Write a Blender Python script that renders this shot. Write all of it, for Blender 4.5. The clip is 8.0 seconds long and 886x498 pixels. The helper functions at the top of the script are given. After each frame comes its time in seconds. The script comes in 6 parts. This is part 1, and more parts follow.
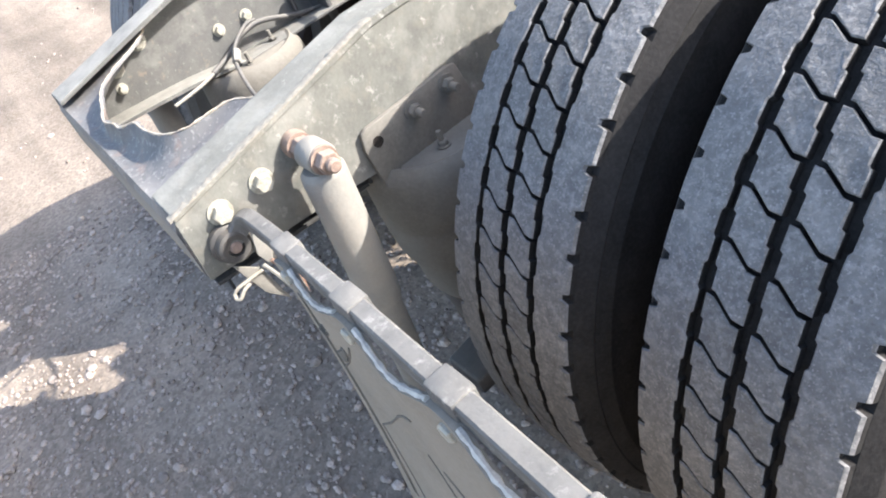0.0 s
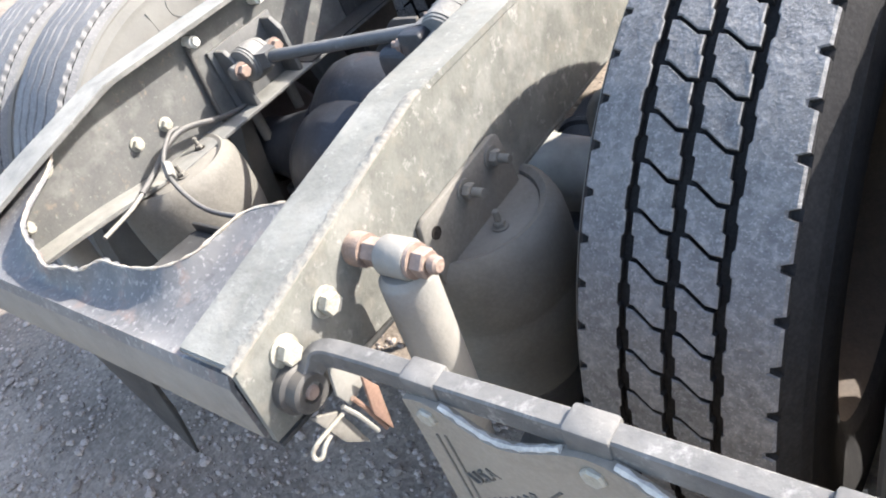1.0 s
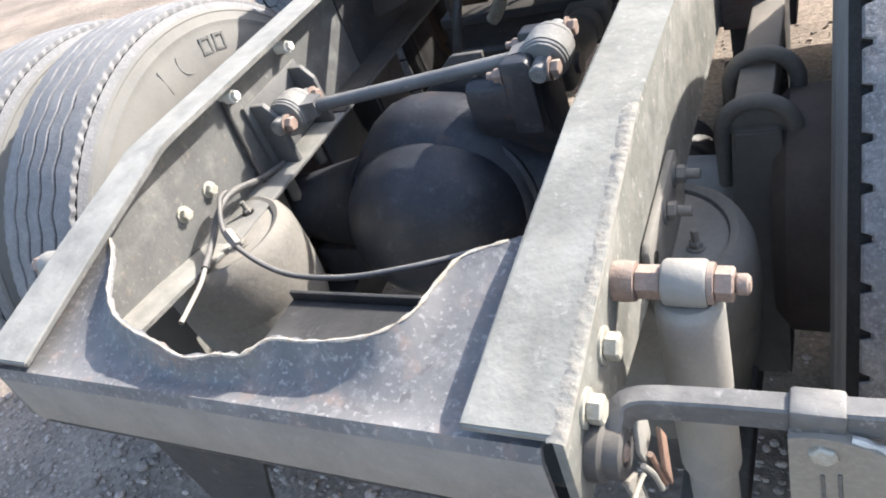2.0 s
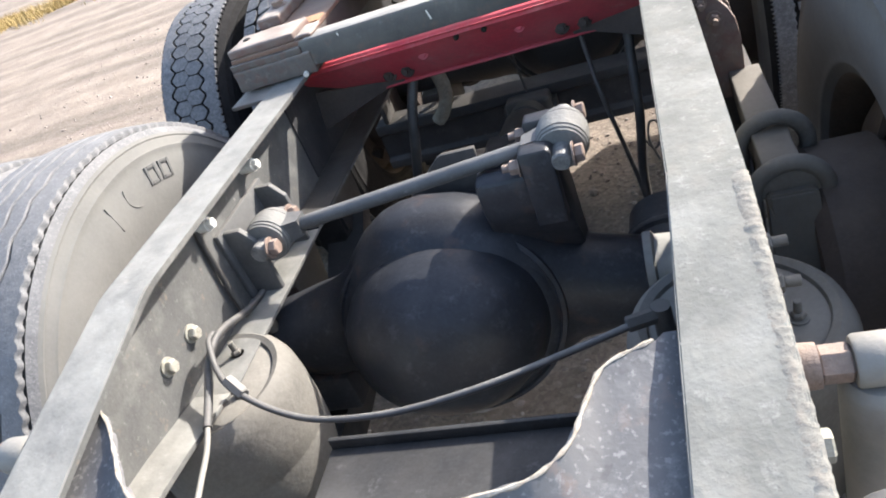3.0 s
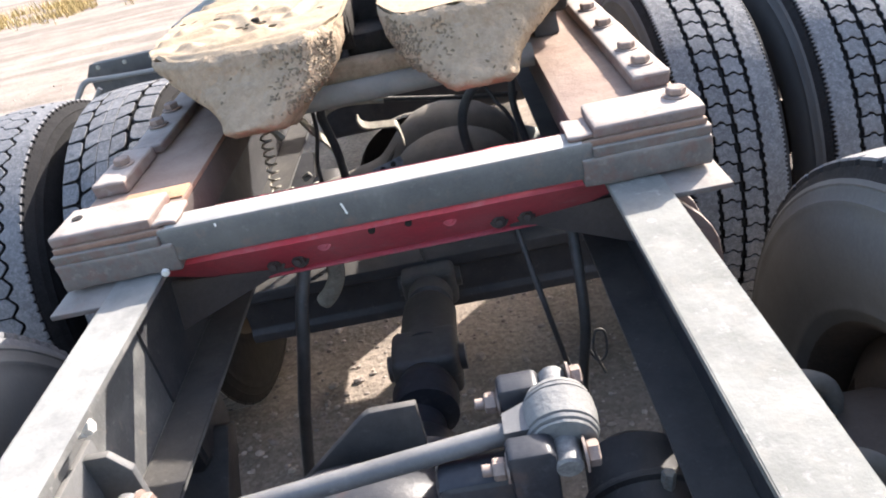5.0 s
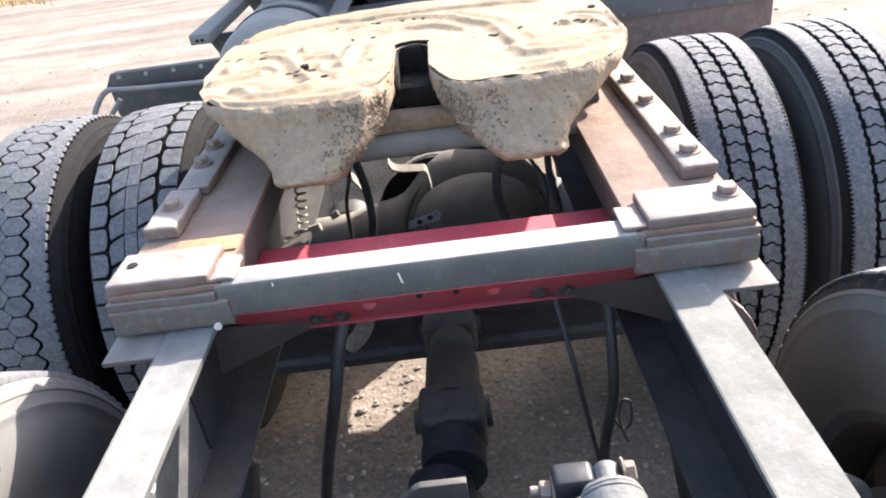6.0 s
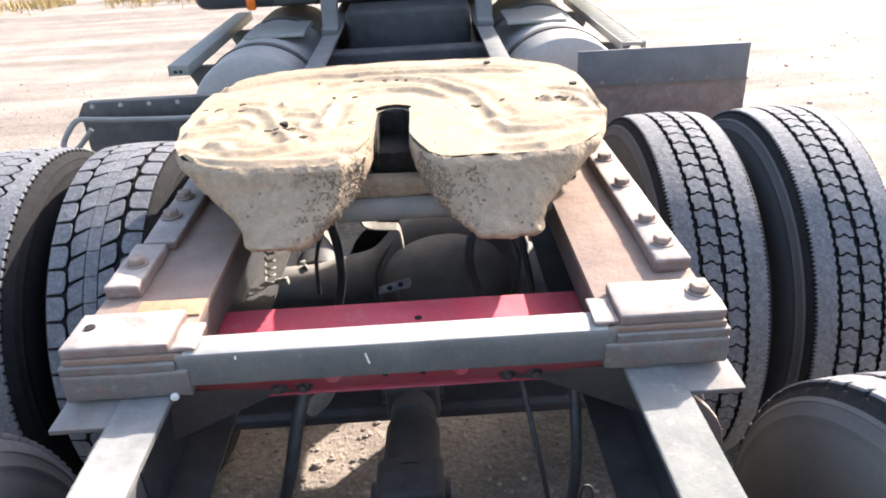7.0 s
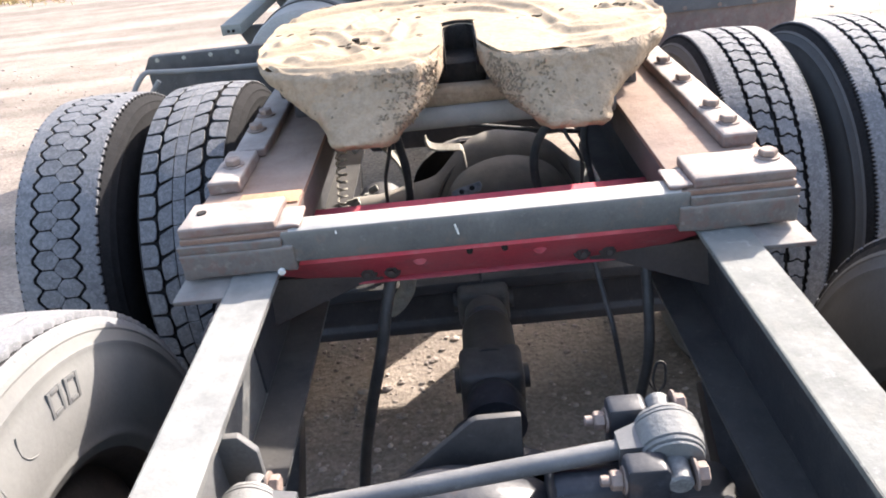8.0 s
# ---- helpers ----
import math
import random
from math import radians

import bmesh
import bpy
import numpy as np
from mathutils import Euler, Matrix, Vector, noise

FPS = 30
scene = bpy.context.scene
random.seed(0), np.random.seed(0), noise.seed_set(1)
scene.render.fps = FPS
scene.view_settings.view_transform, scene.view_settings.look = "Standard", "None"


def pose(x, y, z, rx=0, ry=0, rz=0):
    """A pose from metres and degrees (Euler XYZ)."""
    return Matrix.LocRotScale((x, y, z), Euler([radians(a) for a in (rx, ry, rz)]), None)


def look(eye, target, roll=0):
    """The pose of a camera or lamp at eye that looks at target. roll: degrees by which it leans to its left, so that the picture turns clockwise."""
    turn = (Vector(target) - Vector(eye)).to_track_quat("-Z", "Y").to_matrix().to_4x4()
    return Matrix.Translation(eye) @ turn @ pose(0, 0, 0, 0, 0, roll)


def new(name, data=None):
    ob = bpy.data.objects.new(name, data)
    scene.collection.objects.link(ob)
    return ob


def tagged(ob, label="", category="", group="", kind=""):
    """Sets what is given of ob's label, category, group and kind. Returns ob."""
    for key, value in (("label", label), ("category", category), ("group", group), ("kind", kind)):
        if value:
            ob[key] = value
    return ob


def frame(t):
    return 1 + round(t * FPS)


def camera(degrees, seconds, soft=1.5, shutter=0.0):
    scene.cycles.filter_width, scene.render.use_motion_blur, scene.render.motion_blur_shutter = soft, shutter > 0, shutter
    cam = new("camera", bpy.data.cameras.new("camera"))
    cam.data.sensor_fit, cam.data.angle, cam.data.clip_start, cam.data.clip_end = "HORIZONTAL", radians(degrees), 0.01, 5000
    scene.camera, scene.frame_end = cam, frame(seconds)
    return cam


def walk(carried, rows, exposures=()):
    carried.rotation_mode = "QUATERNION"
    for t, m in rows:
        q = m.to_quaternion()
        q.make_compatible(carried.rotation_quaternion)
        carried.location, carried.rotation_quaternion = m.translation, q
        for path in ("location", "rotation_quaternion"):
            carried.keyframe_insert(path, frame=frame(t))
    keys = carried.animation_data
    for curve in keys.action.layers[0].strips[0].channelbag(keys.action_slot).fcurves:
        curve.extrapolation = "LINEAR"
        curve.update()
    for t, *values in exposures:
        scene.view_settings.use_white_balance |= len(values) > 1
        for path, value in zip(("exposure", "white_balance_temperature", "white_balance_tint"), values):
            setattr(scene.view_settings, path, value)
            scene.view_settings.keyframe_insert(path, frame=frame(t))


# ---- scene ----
cam = camera(63.0, 8.0, soft=1.9)
PATH = [
    (0, (1.371, 0.008, 1.359), (-0.083, 0.607, 0.124), -25.1),
    (0.5, (1.239, -0.074, 1.345), (-0.095, 0.792, 0.132), -21.8),
    (1, (1.02, -0.131, 1.364), (-0.196, 0.913, 0.168), -24.0),
    (1.5, (0.808, -0.23, 1.388), (-0.289, 0.936, 0.188), -23.0),
    (1.7, (0.729, -0.270, 1.399), (-0.306, 0.95, 0.206), -22.7),
    (2.8, (0.417, -0.237, 1.415), (-0.328, 1.262, 0.321), -24.3),
    (3, (0.367, -0.232, 1.417), (-0.287, 1.334, 0.36), -23.2),
    (3.5, (0.263, -0.184, 1.437), (-0.133, 1.491, 0.419), -19.6),
    (4, (0.212, -0.045, 1.446), (0.068, 1.684, 0.452), -16.3),
    (4.5, (0.182, 0.108, 1.461), (0.063, 1.846, 0.479), -15.7),
    (4.7, (0.18, 0.147, 1.47), (0.052, 1.881, 0.482), -15.0),
    (5.8, (0.087, 0.208, 1.585), (-0.017, 1.938, 0.589), -9.4),
    (6, (0.069, 0.211, 1.614), (-0.008, 1.948, 0.626), -8.3),
    (6.5, (0.041, 0.235, 1.665), (0.028, 1.993, 0.711), -4.3),
    (7, (0.066, 0.26, 1.674), (0.09, 2.038, 0.758), -3.1),
    (7.5, (0.07, 0.245, 1.636), (0.057, 2.022, 0.719), -6.8),
    (8, (-0.021, 0.112, 1.574), (-0.104, 1.863, 0.612), -6.9),
]
walk(cam, [(t, look(eye, target, roll)) for t, eye, target, roll in PATH], exposures=((0.0, 1.88, 6830, 11.5), (0.5, 1.96, 6830, 11.5), (1.5, 1.91, 6830, 11.5), (3.0, 1.66, 6800, 11.5), (4.0, 1.98, 6850, 13), (6.0, 1.98, 6920, 15), (8.0, 1.98, 6920, 15)))

# ---- light ----
SUN_DIR = Vector((1.0, 1.06, 0.92)).normalized()      # towards the sun
world = bpy.data.worlds.new("sky")
scene.world = world
world.use_nodes = True
wn = world.node_tree.nodes
sky = wn.new("ShaderNodeTexSky")
sky.sky_type = "NISHITA"
sky.sun_disc = False
sky.sun_elevation = math.asin(SUN_DIR.z)
sky.sun_rotation = math.atan2(SUN_DIR.x, SUN_DIR.y)
sky.dust_density = 2.0
world.node_tree.links.new(sky.outputs[0], wn["Background"].inputs[0])
wn["Background"].inputs[1].default_value = 0.15
sun_data = bpy.data.lights.new("sun", "SUN")
sun_data.energy, sun_data.angle, sun_data.color = 3.7, radians(0.55), (1.0, 0.972, 0.925)
sun = new("sun", sun_data)
sun.matrix_world = look(SUN_DIR * 30, (0, 0, 0))


# ---- materials ----
def material(name, colour, colour2=None, rough=0.6, metal=0.0, scale=30.0, bump=0.3, fine=220.0,
             dust=0.0, dust_colour=(0.36, 0.32, 0.26), rust=0.0, rust_colour=(0.20, 0.085, 0.04), vary=0.0, bump_size=0.002, side_dust=0.0, island=0.0, scuff=0.0, scuff_size=90.0, scuff_colour=(0.30, 0.31, 0.33), spec=0.35):
    """Two noises mix two tones, settled dust lies on what faces up, and a bump gives the grain."""
    m = bpy.data.materials.new(name)
    m.use_nodes = True
    nt = m.node_tree
    n, l = nt.nodes, nt.links
    bsdf = n["Principled BSDF"]
    co = n.new("ShaderNodeTexCoord")
    geo = n.new("ShaderNodeNewGeometry")

    def tex(sc, detail=6.0, ro=0.6):
        t = n.new("ShaderNodeTexNoise")
        t.inputs["Scale"].default_value, t.inputs["Detail"].default_value, t.inputs["Roughness"].default_value = sc, detail, ro
        l.new(geo.outputs["Position"], t.inputs["Vector"])
        return t.outputs["Fac"]

    def ramp(v, a, b):
        r = n.new("ShaderNodeMapRange")
        r.inputs["From Min"].default_value, r.inputs["From Max"].default_value = a, b
        l.new(v, r.inputs["Value"])
        return r.outputs["Result"]

    def mix(f, a, b):
        x = n.new("ShaderNodeMix")
        x.data_type = "RGBA"
        if hasattr(f, "default_value"):
            l.new(f, x.inputs[0])
        else:
            x.inputs[0].default_value = f
        for s, v in ((x.inputs[6], a), (x.inputs[7], b)):
            if isinstance(v, tuple):
                s.default_value = (*v, 1)
            else:
                l.new(v, s)
        return x.outputs[2]

    def times(a, b):
        x = n.new("ShaderNodeMath")
        x.operation, x.use_clamp = "MULTIPLY", True
        for s, v in ((x.inputs[0], a), (x.inputs[1], b)):
            if isinstance(v, float):
                s.default_value = v
            else:
                l.new(v, s)
        return x.outputs[0]

    big, small = tex(scale), tex(fine, 3.0, 0.7)
    c2 = colour2 or tuple(c * 0.62 for c in colour)
    col = mix(ramp(big, 0.35, 0.68), colour, c2)
    col = mix(times(ramp(small, 0.42, 0.72), 0.4), col, tuple(min(1, c * 1.5 + 0.02) for c in colour))
    if rust:
        col = mix(times(ramp(tex(scale * 1.7 + 3), 0.62 - 0.25 * rust, 0.72 - 0.2 * rust), min(1.0, 0.5 + rust * 0.5)), col, rust_colour)
    if scuff:
        col = mix(times(ramp(tex(scuff_size, 8.0, 0.75), 0.60 - 0.12 * scuff, 0.74), 0.7), col, scuff_colour)
        col = mix(times(ramp(tex(scuff_size * 0.22, 4.0, 0.6), 0.52, 0.75), 0.30), col, scuff_colour)
    if scuff > 0.5:
        col = mix(times(ramp(tex(scuff_size * 3.2, 2.0, 0.5), 0.60, 0.68), 0.55), col, scuff_colour)
        col = mix(times(ramp(tex(scuff_size * 1.4, 2.0, 0.5), 0.36, 0.30), 0.45), col, tuple(c * 0.45 for c in colour))
    rough_out = None
    if dust or side_dust:
        sep = n.new("ShaderNodeSeparateXYZ")
        l.new(geo.outputs["Normal"], sep.inputs[0])
        up = n.new("ShaderNodeMapRange")
        up.inputs["From Min"].default_value, up.inputs["From Max"].default_value = 0.1, 0.85
        up.inputs["To Min"].default_value, up.inputs["To Max"].default_value = side_dust, max(dust, side_dust)
        l.new(sep.outputs["Z"], up.inputs["Value"])
        patch = n.new("ShaderNodeMapRange")
        patch.inputs["From Min"].default_value, patch.inputs["From Max"].default_value = 0.25, 0.7
        patch.inputs["To Min"].default_value, patch.inputs["To Max"].default_value = 0.45, 1.15
        l.new(tex(scale * 0.6 + 2), patch.inputs["Value"])
        amount = times(up.outputs[0], patch.outputs[0])
        col = mix(amount, col, dust_colour)
        rr = n.new("ShaderNodeMapRange")
        rr.inputs["To Min"].default_value, rr.inputs["To Max"].default_value = rough, 0.95
        l.new(amount, rr.inputs["Value"])
        rough_out = rr.outputs[0]
    if vary or island:
        src = geo.outputs["Random Per Island"] if island else n.new("ShaderNodeObjectInfo").outputs["Random"]
        v = n.new("ShaderNodeMapRange")
        v.inputs["To Min"].default_value, v.inputs["To Max"].default_value = 1 - (vary or island), 1 + (vary or island)
        l.new(src, v.inputs["Value"])
        h = n.new("ShaderNodeHueSaturation")
        l.new(v.outputs[0], h.inputs["Value"])
        l.new(col, h.inputs["Color"])
        col = h.outputs[0]
    l.new(col, bsdf.inputs["Base Color"])
    bsdf.inputs["Metallic"].default_value = metal
    bsdf.inputs["Specular IOR Level"].default_value = spec
    if rough_out is not None:
        l.new(rough_out, bsdf.inputs["Roughness"])
    else:
        r = n.new("ShaderNodeMapRange")
        r.inputs["To Min"].default_value, r.inputs["To Max"].default_value = max(0.05, rough - 0.12), min(1, rough + 0.12)
        l.new(big, r.inputs["Value"])
        l.new(r.outputs[0], bsdf.inputs["Roughness"])
    if bump:
        b1 = n.new("ShaderNodeBump")
        b1.inputs["Strength"].default_value, b1.inputs["Distance"].default_value = bump, bump_size
        l.new(tex(fine * 0.6, 5.0, 0.65), b1.inputs["Height"])
        b2 = n.new("ShaderNodeBump")
        b2.inputs["Strength"].default_value, b2.inputs["Distance"].default_value = bump, bump_size * 2.5
        l.new(big, b2.inputs["Height"])
        l.new(b1.outputs[0], b2.inputs["Normal"])
        l.new(b2.outputs[0], bsdf.inputs["Normal"])
    return m


M_RAIL = material("grey_painted_rail", (0.080, 0.082, 0.076), (0.142, 0.144, 0.131), 0.8, 0.0, 15, 0.55, 170, dust=0.46, dust_colour=(0.335, 0.335, 0.31), rust=0.42, rust_colour=(0.145, 0.137, 0.12), side_dust=0.17, scuff=0.28, scuff_size=48, scuff_colour=(0.44, 0.435, 0.41), spec=0.12)
M_RAIL_L = material("dark_painted_rail", (0.060, 0.062, 0.064), (0.086, 0.087, 0.086), 0.55, 0.0, 26, 0.3, 240, dust=0.62, dust_colour=(0.37, 0.365, 0.335), rust=0.05, rust_colour=(0.20, 0.15, 0.12), side_dust=0.11, scuff=0.12, scuff_size=70, scuff_colour=(0.34, 0.34, 0.32))
M_BEAD = material("weathered_weld", (0.17, 0.17, 0.155), (0.22, 0.19, 0.16), 0.85, 0.0, 60, 0.5, 260, dust=0.45, dust_colour=(0.28, 0.275, 0.25), side_dust=0.25, spec=0.1)
M_PLATE = material("worn_dark_steel_plate", (0.055, 0.057, 0.064), (0.12, 0.119, 0.119), 0.45, 0.0, 9, 0.25, 160, dust=0.36, dust_colour=(0.215, 0.213, 0.217), rust=0.30, rust_colour=(0.24, 0.15, 0.11), side_dust=0.36, scuff=0.55, scuff_size=45, scuff_colour=(0.34, 0.34, 0.33))
M_STEELSHADE = material("dark_steel_and_rail_shade", (0.019, 0.021, 0.026), (0.034, 0.035, 0.039), 0.5, 0.0, 18, 0.3, 200, dust=0.15, side_dust=0.04, scuff=0.15, scuff_size=50, scuff_colour=(0.13, 0.125, 0.12))
M_GUSSET = material("dark_brown_gusset", (0.042, 0.030, 0.029), (0.06, 0.045, 0.04), 0.7, 0.0, 20, 0.4, 180, dust=0.15, side_dust=0.05)
M_REAR = material("dusty_plate_face", (0.150, 0.138, 0.124), (0.215, 0.198, 0.176), 0.8, 0.0, 14, 0.3, 160, dust=0.4, dust_colour=(0.30, 0.28, 0.25), side_dust=0.35, scuff=0.15, scuff_size=40, scuff_colour=(0.33, 0.31, 0.28))
M_LIP = material("dark_steel_lip", (0.026, 0.028, 0.031), (0.042, 0.042, 0.043), 0.6, 0.0, 18, 0.3, 150, dust=0.05, side_dust=0.03, scuff=0.1, scuff_size=30, scuff_colour=(0.16, 0.16, 0.16), spec=0.2)
M_TORN = material("torn_steel_edge", (0.42, 0.39, 0.34), (0.25, 0.20, 0.15), 0.7, 0.0, 60, 0.4)
M_BLACK = material("dusty_black_paint", (0.026, 0.027, 0.030), (0.055, 0.053, 0.051), 0.45, 0.0, 22, 0.3, 180, dust=0.26, dust_colour=(0.30, 0.27, 0.23), side_dust=0.10, scuff=0.1, scuff_size=60, scuff_colour=(0.16, 0.155, 0.15))
M_CAST = material("black_cast_housing", (0.013, 0.015, 0.020), (0.024, 0.026, 0.032), 0.40, 0.0, 9, 0.3, 120, dust=0.05, dust_colour=(0.17, 0.17, 0.175), rust=0.10, rust_colour=(0.08, 0.05, 0.04), side_dust=0.07, scuff=0.4, scuff_size=30, scuff_colour=(0.085, 0.088, 0.096), spec=0.4)
M_TUBE = material("dusty_sunlit_tube", (0.045, 0.046, 0.048), (0.075, 0.075, 0.074), 0.7, 0.0, 14, 0.3, 150, dust=0.85, dust_colour=(0.40, 0.39, 0.36), side_dust=0.08)
M_CASTDUST = material("dusty_cast_housing", (0.022, 0.022, 0.024), (0.036, 0.036, 0.037), 0.5, 0.0, 9, 0.3, 120, dust=0.75, dust_colour=(0.37, 0.335, 0.285), side_dust=0.05, spec=0.3)
M_WEAR = material("bare_worn_metal", (0.22, 0.215, 0.205), (0.09, 0.09, 0.09), 0.5, 0.0, 40, 0.4)
M_EYE = material("dusty_bushing_rubber", (0.080, 0.081, 0.082), (0.135, 0.132, 0.124), 0.8, 0.0, 24, 0.6, 160, dust=0.5, dust_colour=(0.33, 0.325, 0.305), side_dust=0.22, scuff=0.2, scuff_size=60, scuff_colour=(0.30, 0.295, 0.28))
M_BOLT = material("zinc_bolt", (0.40, 0.39, 0.345), (0.26, 0.245, 0.20), 0.45, 0.25, 80, 0.25, dust=0.4, dust_colour=(0.40, 0.375, 0.32))
M_RUSTBOLT = material("rusty_bolt", (0.215, 0.150, 0.122), (0.135, 0.094, 0.077), 0.85, 0.0, 60, 0.6, 260, dust=0.55, dust_colour=(0.36, 0.30, 0.26), side_dust=0.2)
M_RUST = material("rusty_plate", (0.18, 0.105, 0.078), (0.115, 0.068, 0.054), 0.85, 0.0, 18, 0.6, 200, dust=0.62, dust_colour=(0.39, 0.30, 0.235), side_dust=0.1)
M_MOUNT = material("dusty_brown_mount", (0.092, 0.066, 0.060), (0.165, 0.104, 0.086), 0.8, 0.0, 20, 0.8, 150, dust=0.8, dust_colour=(0.41, 0.365, 0.325), rust=0.6, rust_colour=(0.125, 0.058, 0.048), side_dust=0.14, scuff=0.25, scuff_size=38, scuff_colour=(0.27, 0.24, 0.22))
M_ORANGE = material("orange_rust", (0.40, 0.235, 0.135), (0.30, 0.165, 0.095), 0.85, 0, 30, 0.5)
M_CHANNEL = material("weathered_channel", (0.074, 0.068, 0.065), (0.120, 0.098, 0.088), 0.75, 0.0, 22, 0.7, 150, dust=0.6, dust_colour=(0.36, 0.33, 0.295), rust=0.5, rust_colour=(0.115, 0.066, 0.055), side_dust=0.10, scuff=0.25, scuff_size=45, scuff_colour=(0.24, 0.22, 0.205))
M_BAR = material("grey_square_tube", (0.052, 0.054, 0.055), (0.085, 0.082, 0.078), 0.55, 0.0, 16, 0.4, 220, dust=0.85, dust_colour=(0.44, 0.42, 0.385), rust=0.25, rust_colour=(0.13, 0.09, 0.075), side_dust=0.10, scuff=0.2, scuff_size=40, scuff_colour=(0.18, 0.175, 0.17))
M_HANGER = material("scuffed_dark_bar", (0.048, 0.050, 0.053), (0.088, 0.087, 0.085), 0.5, 0.0, 40, 0.3, 200, dust=0.36, dust_colour=(0.33, 0.32, 0.30), side_dust=0.15, scuff=0.45, scuff_size=42, scuff_colour=(0.48, 0.47, 0.45))
M_RED = material("faded_red_paint", (0.52, 0.010, 0.040), (0.42, 0.022, 0.045), 0.42, 0.0, 8, 0.25, 110, dust=0.06, dust_colour=(0.50, 0.27, 0.27), side_dust=0.26, scuff=0.32, scuff_size=17, scuff_colour=(0.48, 0.22, 0.235), rust=0.10, rust_colour=(0.20, 0.03, 0.035))
M_SAND = material("sand_caked_grease", (0.322, 0.246, 0.164), (0.240, 0.176, 0.110), 0.9, 0.0, 7, 0.6, 90, dust=0.32, dust_colour=(0.355, 0.285, 0.202), bump_size=0.003, side_dust=0.15, rust=0.26, rust_colour=(0.200, 0.142, 0.085))
M_CRUST = material("crusted_ramp", (0.300, 0.225, 0.153), (0.220, 0.162, 0.107), 0.9, 0.0, 34, 1.0, 70, dust=0.35, dust_colour=(0.39, 0.312, 0.226), bump_size=0.005, side_dust=0.15, rust=0.05, rust_colour=(0.14, 0.100, 0.064))
M_CLOT = material("brown_grease_crust", (0.135, 0.106, 0.074), (0.20, 0.158, 0.112), 0.9, 0.0, 60, 0.8)
M_GREASESHADE = material("grease_and_recess_shade", (0.012, 0.010, 0.009), (0.028, 0.023, 0.019), 0.7, 0.0, 50, 0.8, spec=0.2)
M_RUBBER = material("tread_rubber", (0.070, 0.073, 0.081), (0.115, 0.118, 0.126), 0.75, 0.0, 55, 0.7, 300, dust=0.20, dust_colour=(0.28, 0.278, 0.27), side_dust=0.18, vary=0.08, scuff=0.9, scuff_size=110, scuff_colour=(0.29, 0.295, 0.305))
# near-black rubber, also laid on groove faces as their shade
M_GROOVE = material("casing_rubber_and_shade", (0.013, 0.013, 0.014), (0.020, 0.020, 0.021), 0.9, 0.0, 30, 0.3, 200, dust=0.06, side_dust=0.05, dust_colour=(0.15, 0.14, 0.13), spec=0.08)
M_WALL = material("dusty_sidewall_rubber", (0.085, 0.085, 0.084), (0.125, 0.124, 0.118), 0.9, 0.0, 7, 0.3, 150, dust=0.35, dust_colour=(0.245, 0.24, 0.222), side_dust=0.45)
M_WALLDARK = material("dusty_black_sidewall", (0.050, 0.051, 0.055), (0.074, 0.074, 0.075), 0.75, 0.0, 6, 0.3, 150, dust=0.35, dust_colour=(0.23, 0.225, 0.21), side_dust=0.30, spec=0.25)
M_TREADOLD = material("dusty_old_tread", (0.085, 0.088, 0.096), (0.120, 0.122, 0.130), 0.8, 0.0, 25, 0.5, 260, dust=0.32, dust_colour=(0.31, 0.305, 0.295), side_dust=0.20, scuff=0.6, scuff_size=90, scuff_colour=(0.27, 0.275, 0.285))
M_RIM = material("brown_steel_rim", (0.050, 0.038, 0.031), (0.03, 0.026, 0.024), 0.7, 0.0, 18, 0.5, 160, dust=0.2, side_dust=0.14, dust_colour=(0.24, 0.18, 0.13))
M_BAG = material("dusty_air_bag_rubber", (0.110, 0.106, 0.098), (0.075, 0.072, 0.067), 0.85, 0.0, 12, 0.5, 150, dust=0.5, dust_colour=(0.33, 0.31, 0.27), side_dust=0.26)
M_BAGDARK = material("dark_grey_and_bag_shade", (0.095, 0.092, 0.086), (0.070, 0.068, 0.063), 0.8, 0.0, 12, 0.4, 150, dust=0.45, dust_colour=(0.30, 0.285, 0.25), side_dust=0.30)
M_BAG2 = material("dusty_dark_casting", (0.050, 0.048, 0.045), (0.080, 0.075, 0.068), 0.75, 0.0, 12, 0.4, 150, dust=0.5, dust_colour=(0.31, 0.285, 0.245), side_dust=0.14)
M_SHOCK = material("grey_shock_tube", (0.13, 0.132, 0.13), (0.20, 0.19, 0.175), 0.6, 0.0, 15, 0.3, 200, dust=0.45, dust_colour=(0.38, 0.36, 0.32), side_dust=0.3)
M_ROD = material("dark_grey_rod", (0.045, 0.047, 0.051), (0.070, 0.071, 0.073), 0.5, 0.0, 18, 0.3, 200, dust=0.42, dust_colour=(0.30, 0.295, 0.285), side_dust=0.12, scuff=0.15, scuff_size=60, scuff_colour=(0.22, 0.22, 0.215))
M_HOSE = material("black_hose", (0.035, 0.036, 0.04), (0.07, 0.068, 0.065), 0.5, 0.0, 40, 0.3, 240, dust=0.4, dust_colour=(0.34, 0.33, 0.31))
M_LIGHTHOSE = material("pale_hose", (0.36, 0.335, 0.28), (0.22, 0.20, 0.17), 0.7, 0.0, 40, 0.3)
M_FLAP = material("grey_rubber_flap", (0.205, 0.185, 0.158), (0.150, 0.134, 0.113), 0.85, 0.0, 7, 0.3, 130, dust=0.5, side_dust=0.3, dust_colour=(0.36, 0.318, 0.262))
M_EDGE = material("sunlit_rubber_edge", (0.52, 0.50, 0.46), (0.38, 0.36, 0.33), 0.9, 0.0, 50, 0.4)
M_FLAPINK = material("flap_lettering", (0.125, 0.119, 0.108), (0.09, 0.086, 0.079), 0.85, 0.0, 60, 0.2)
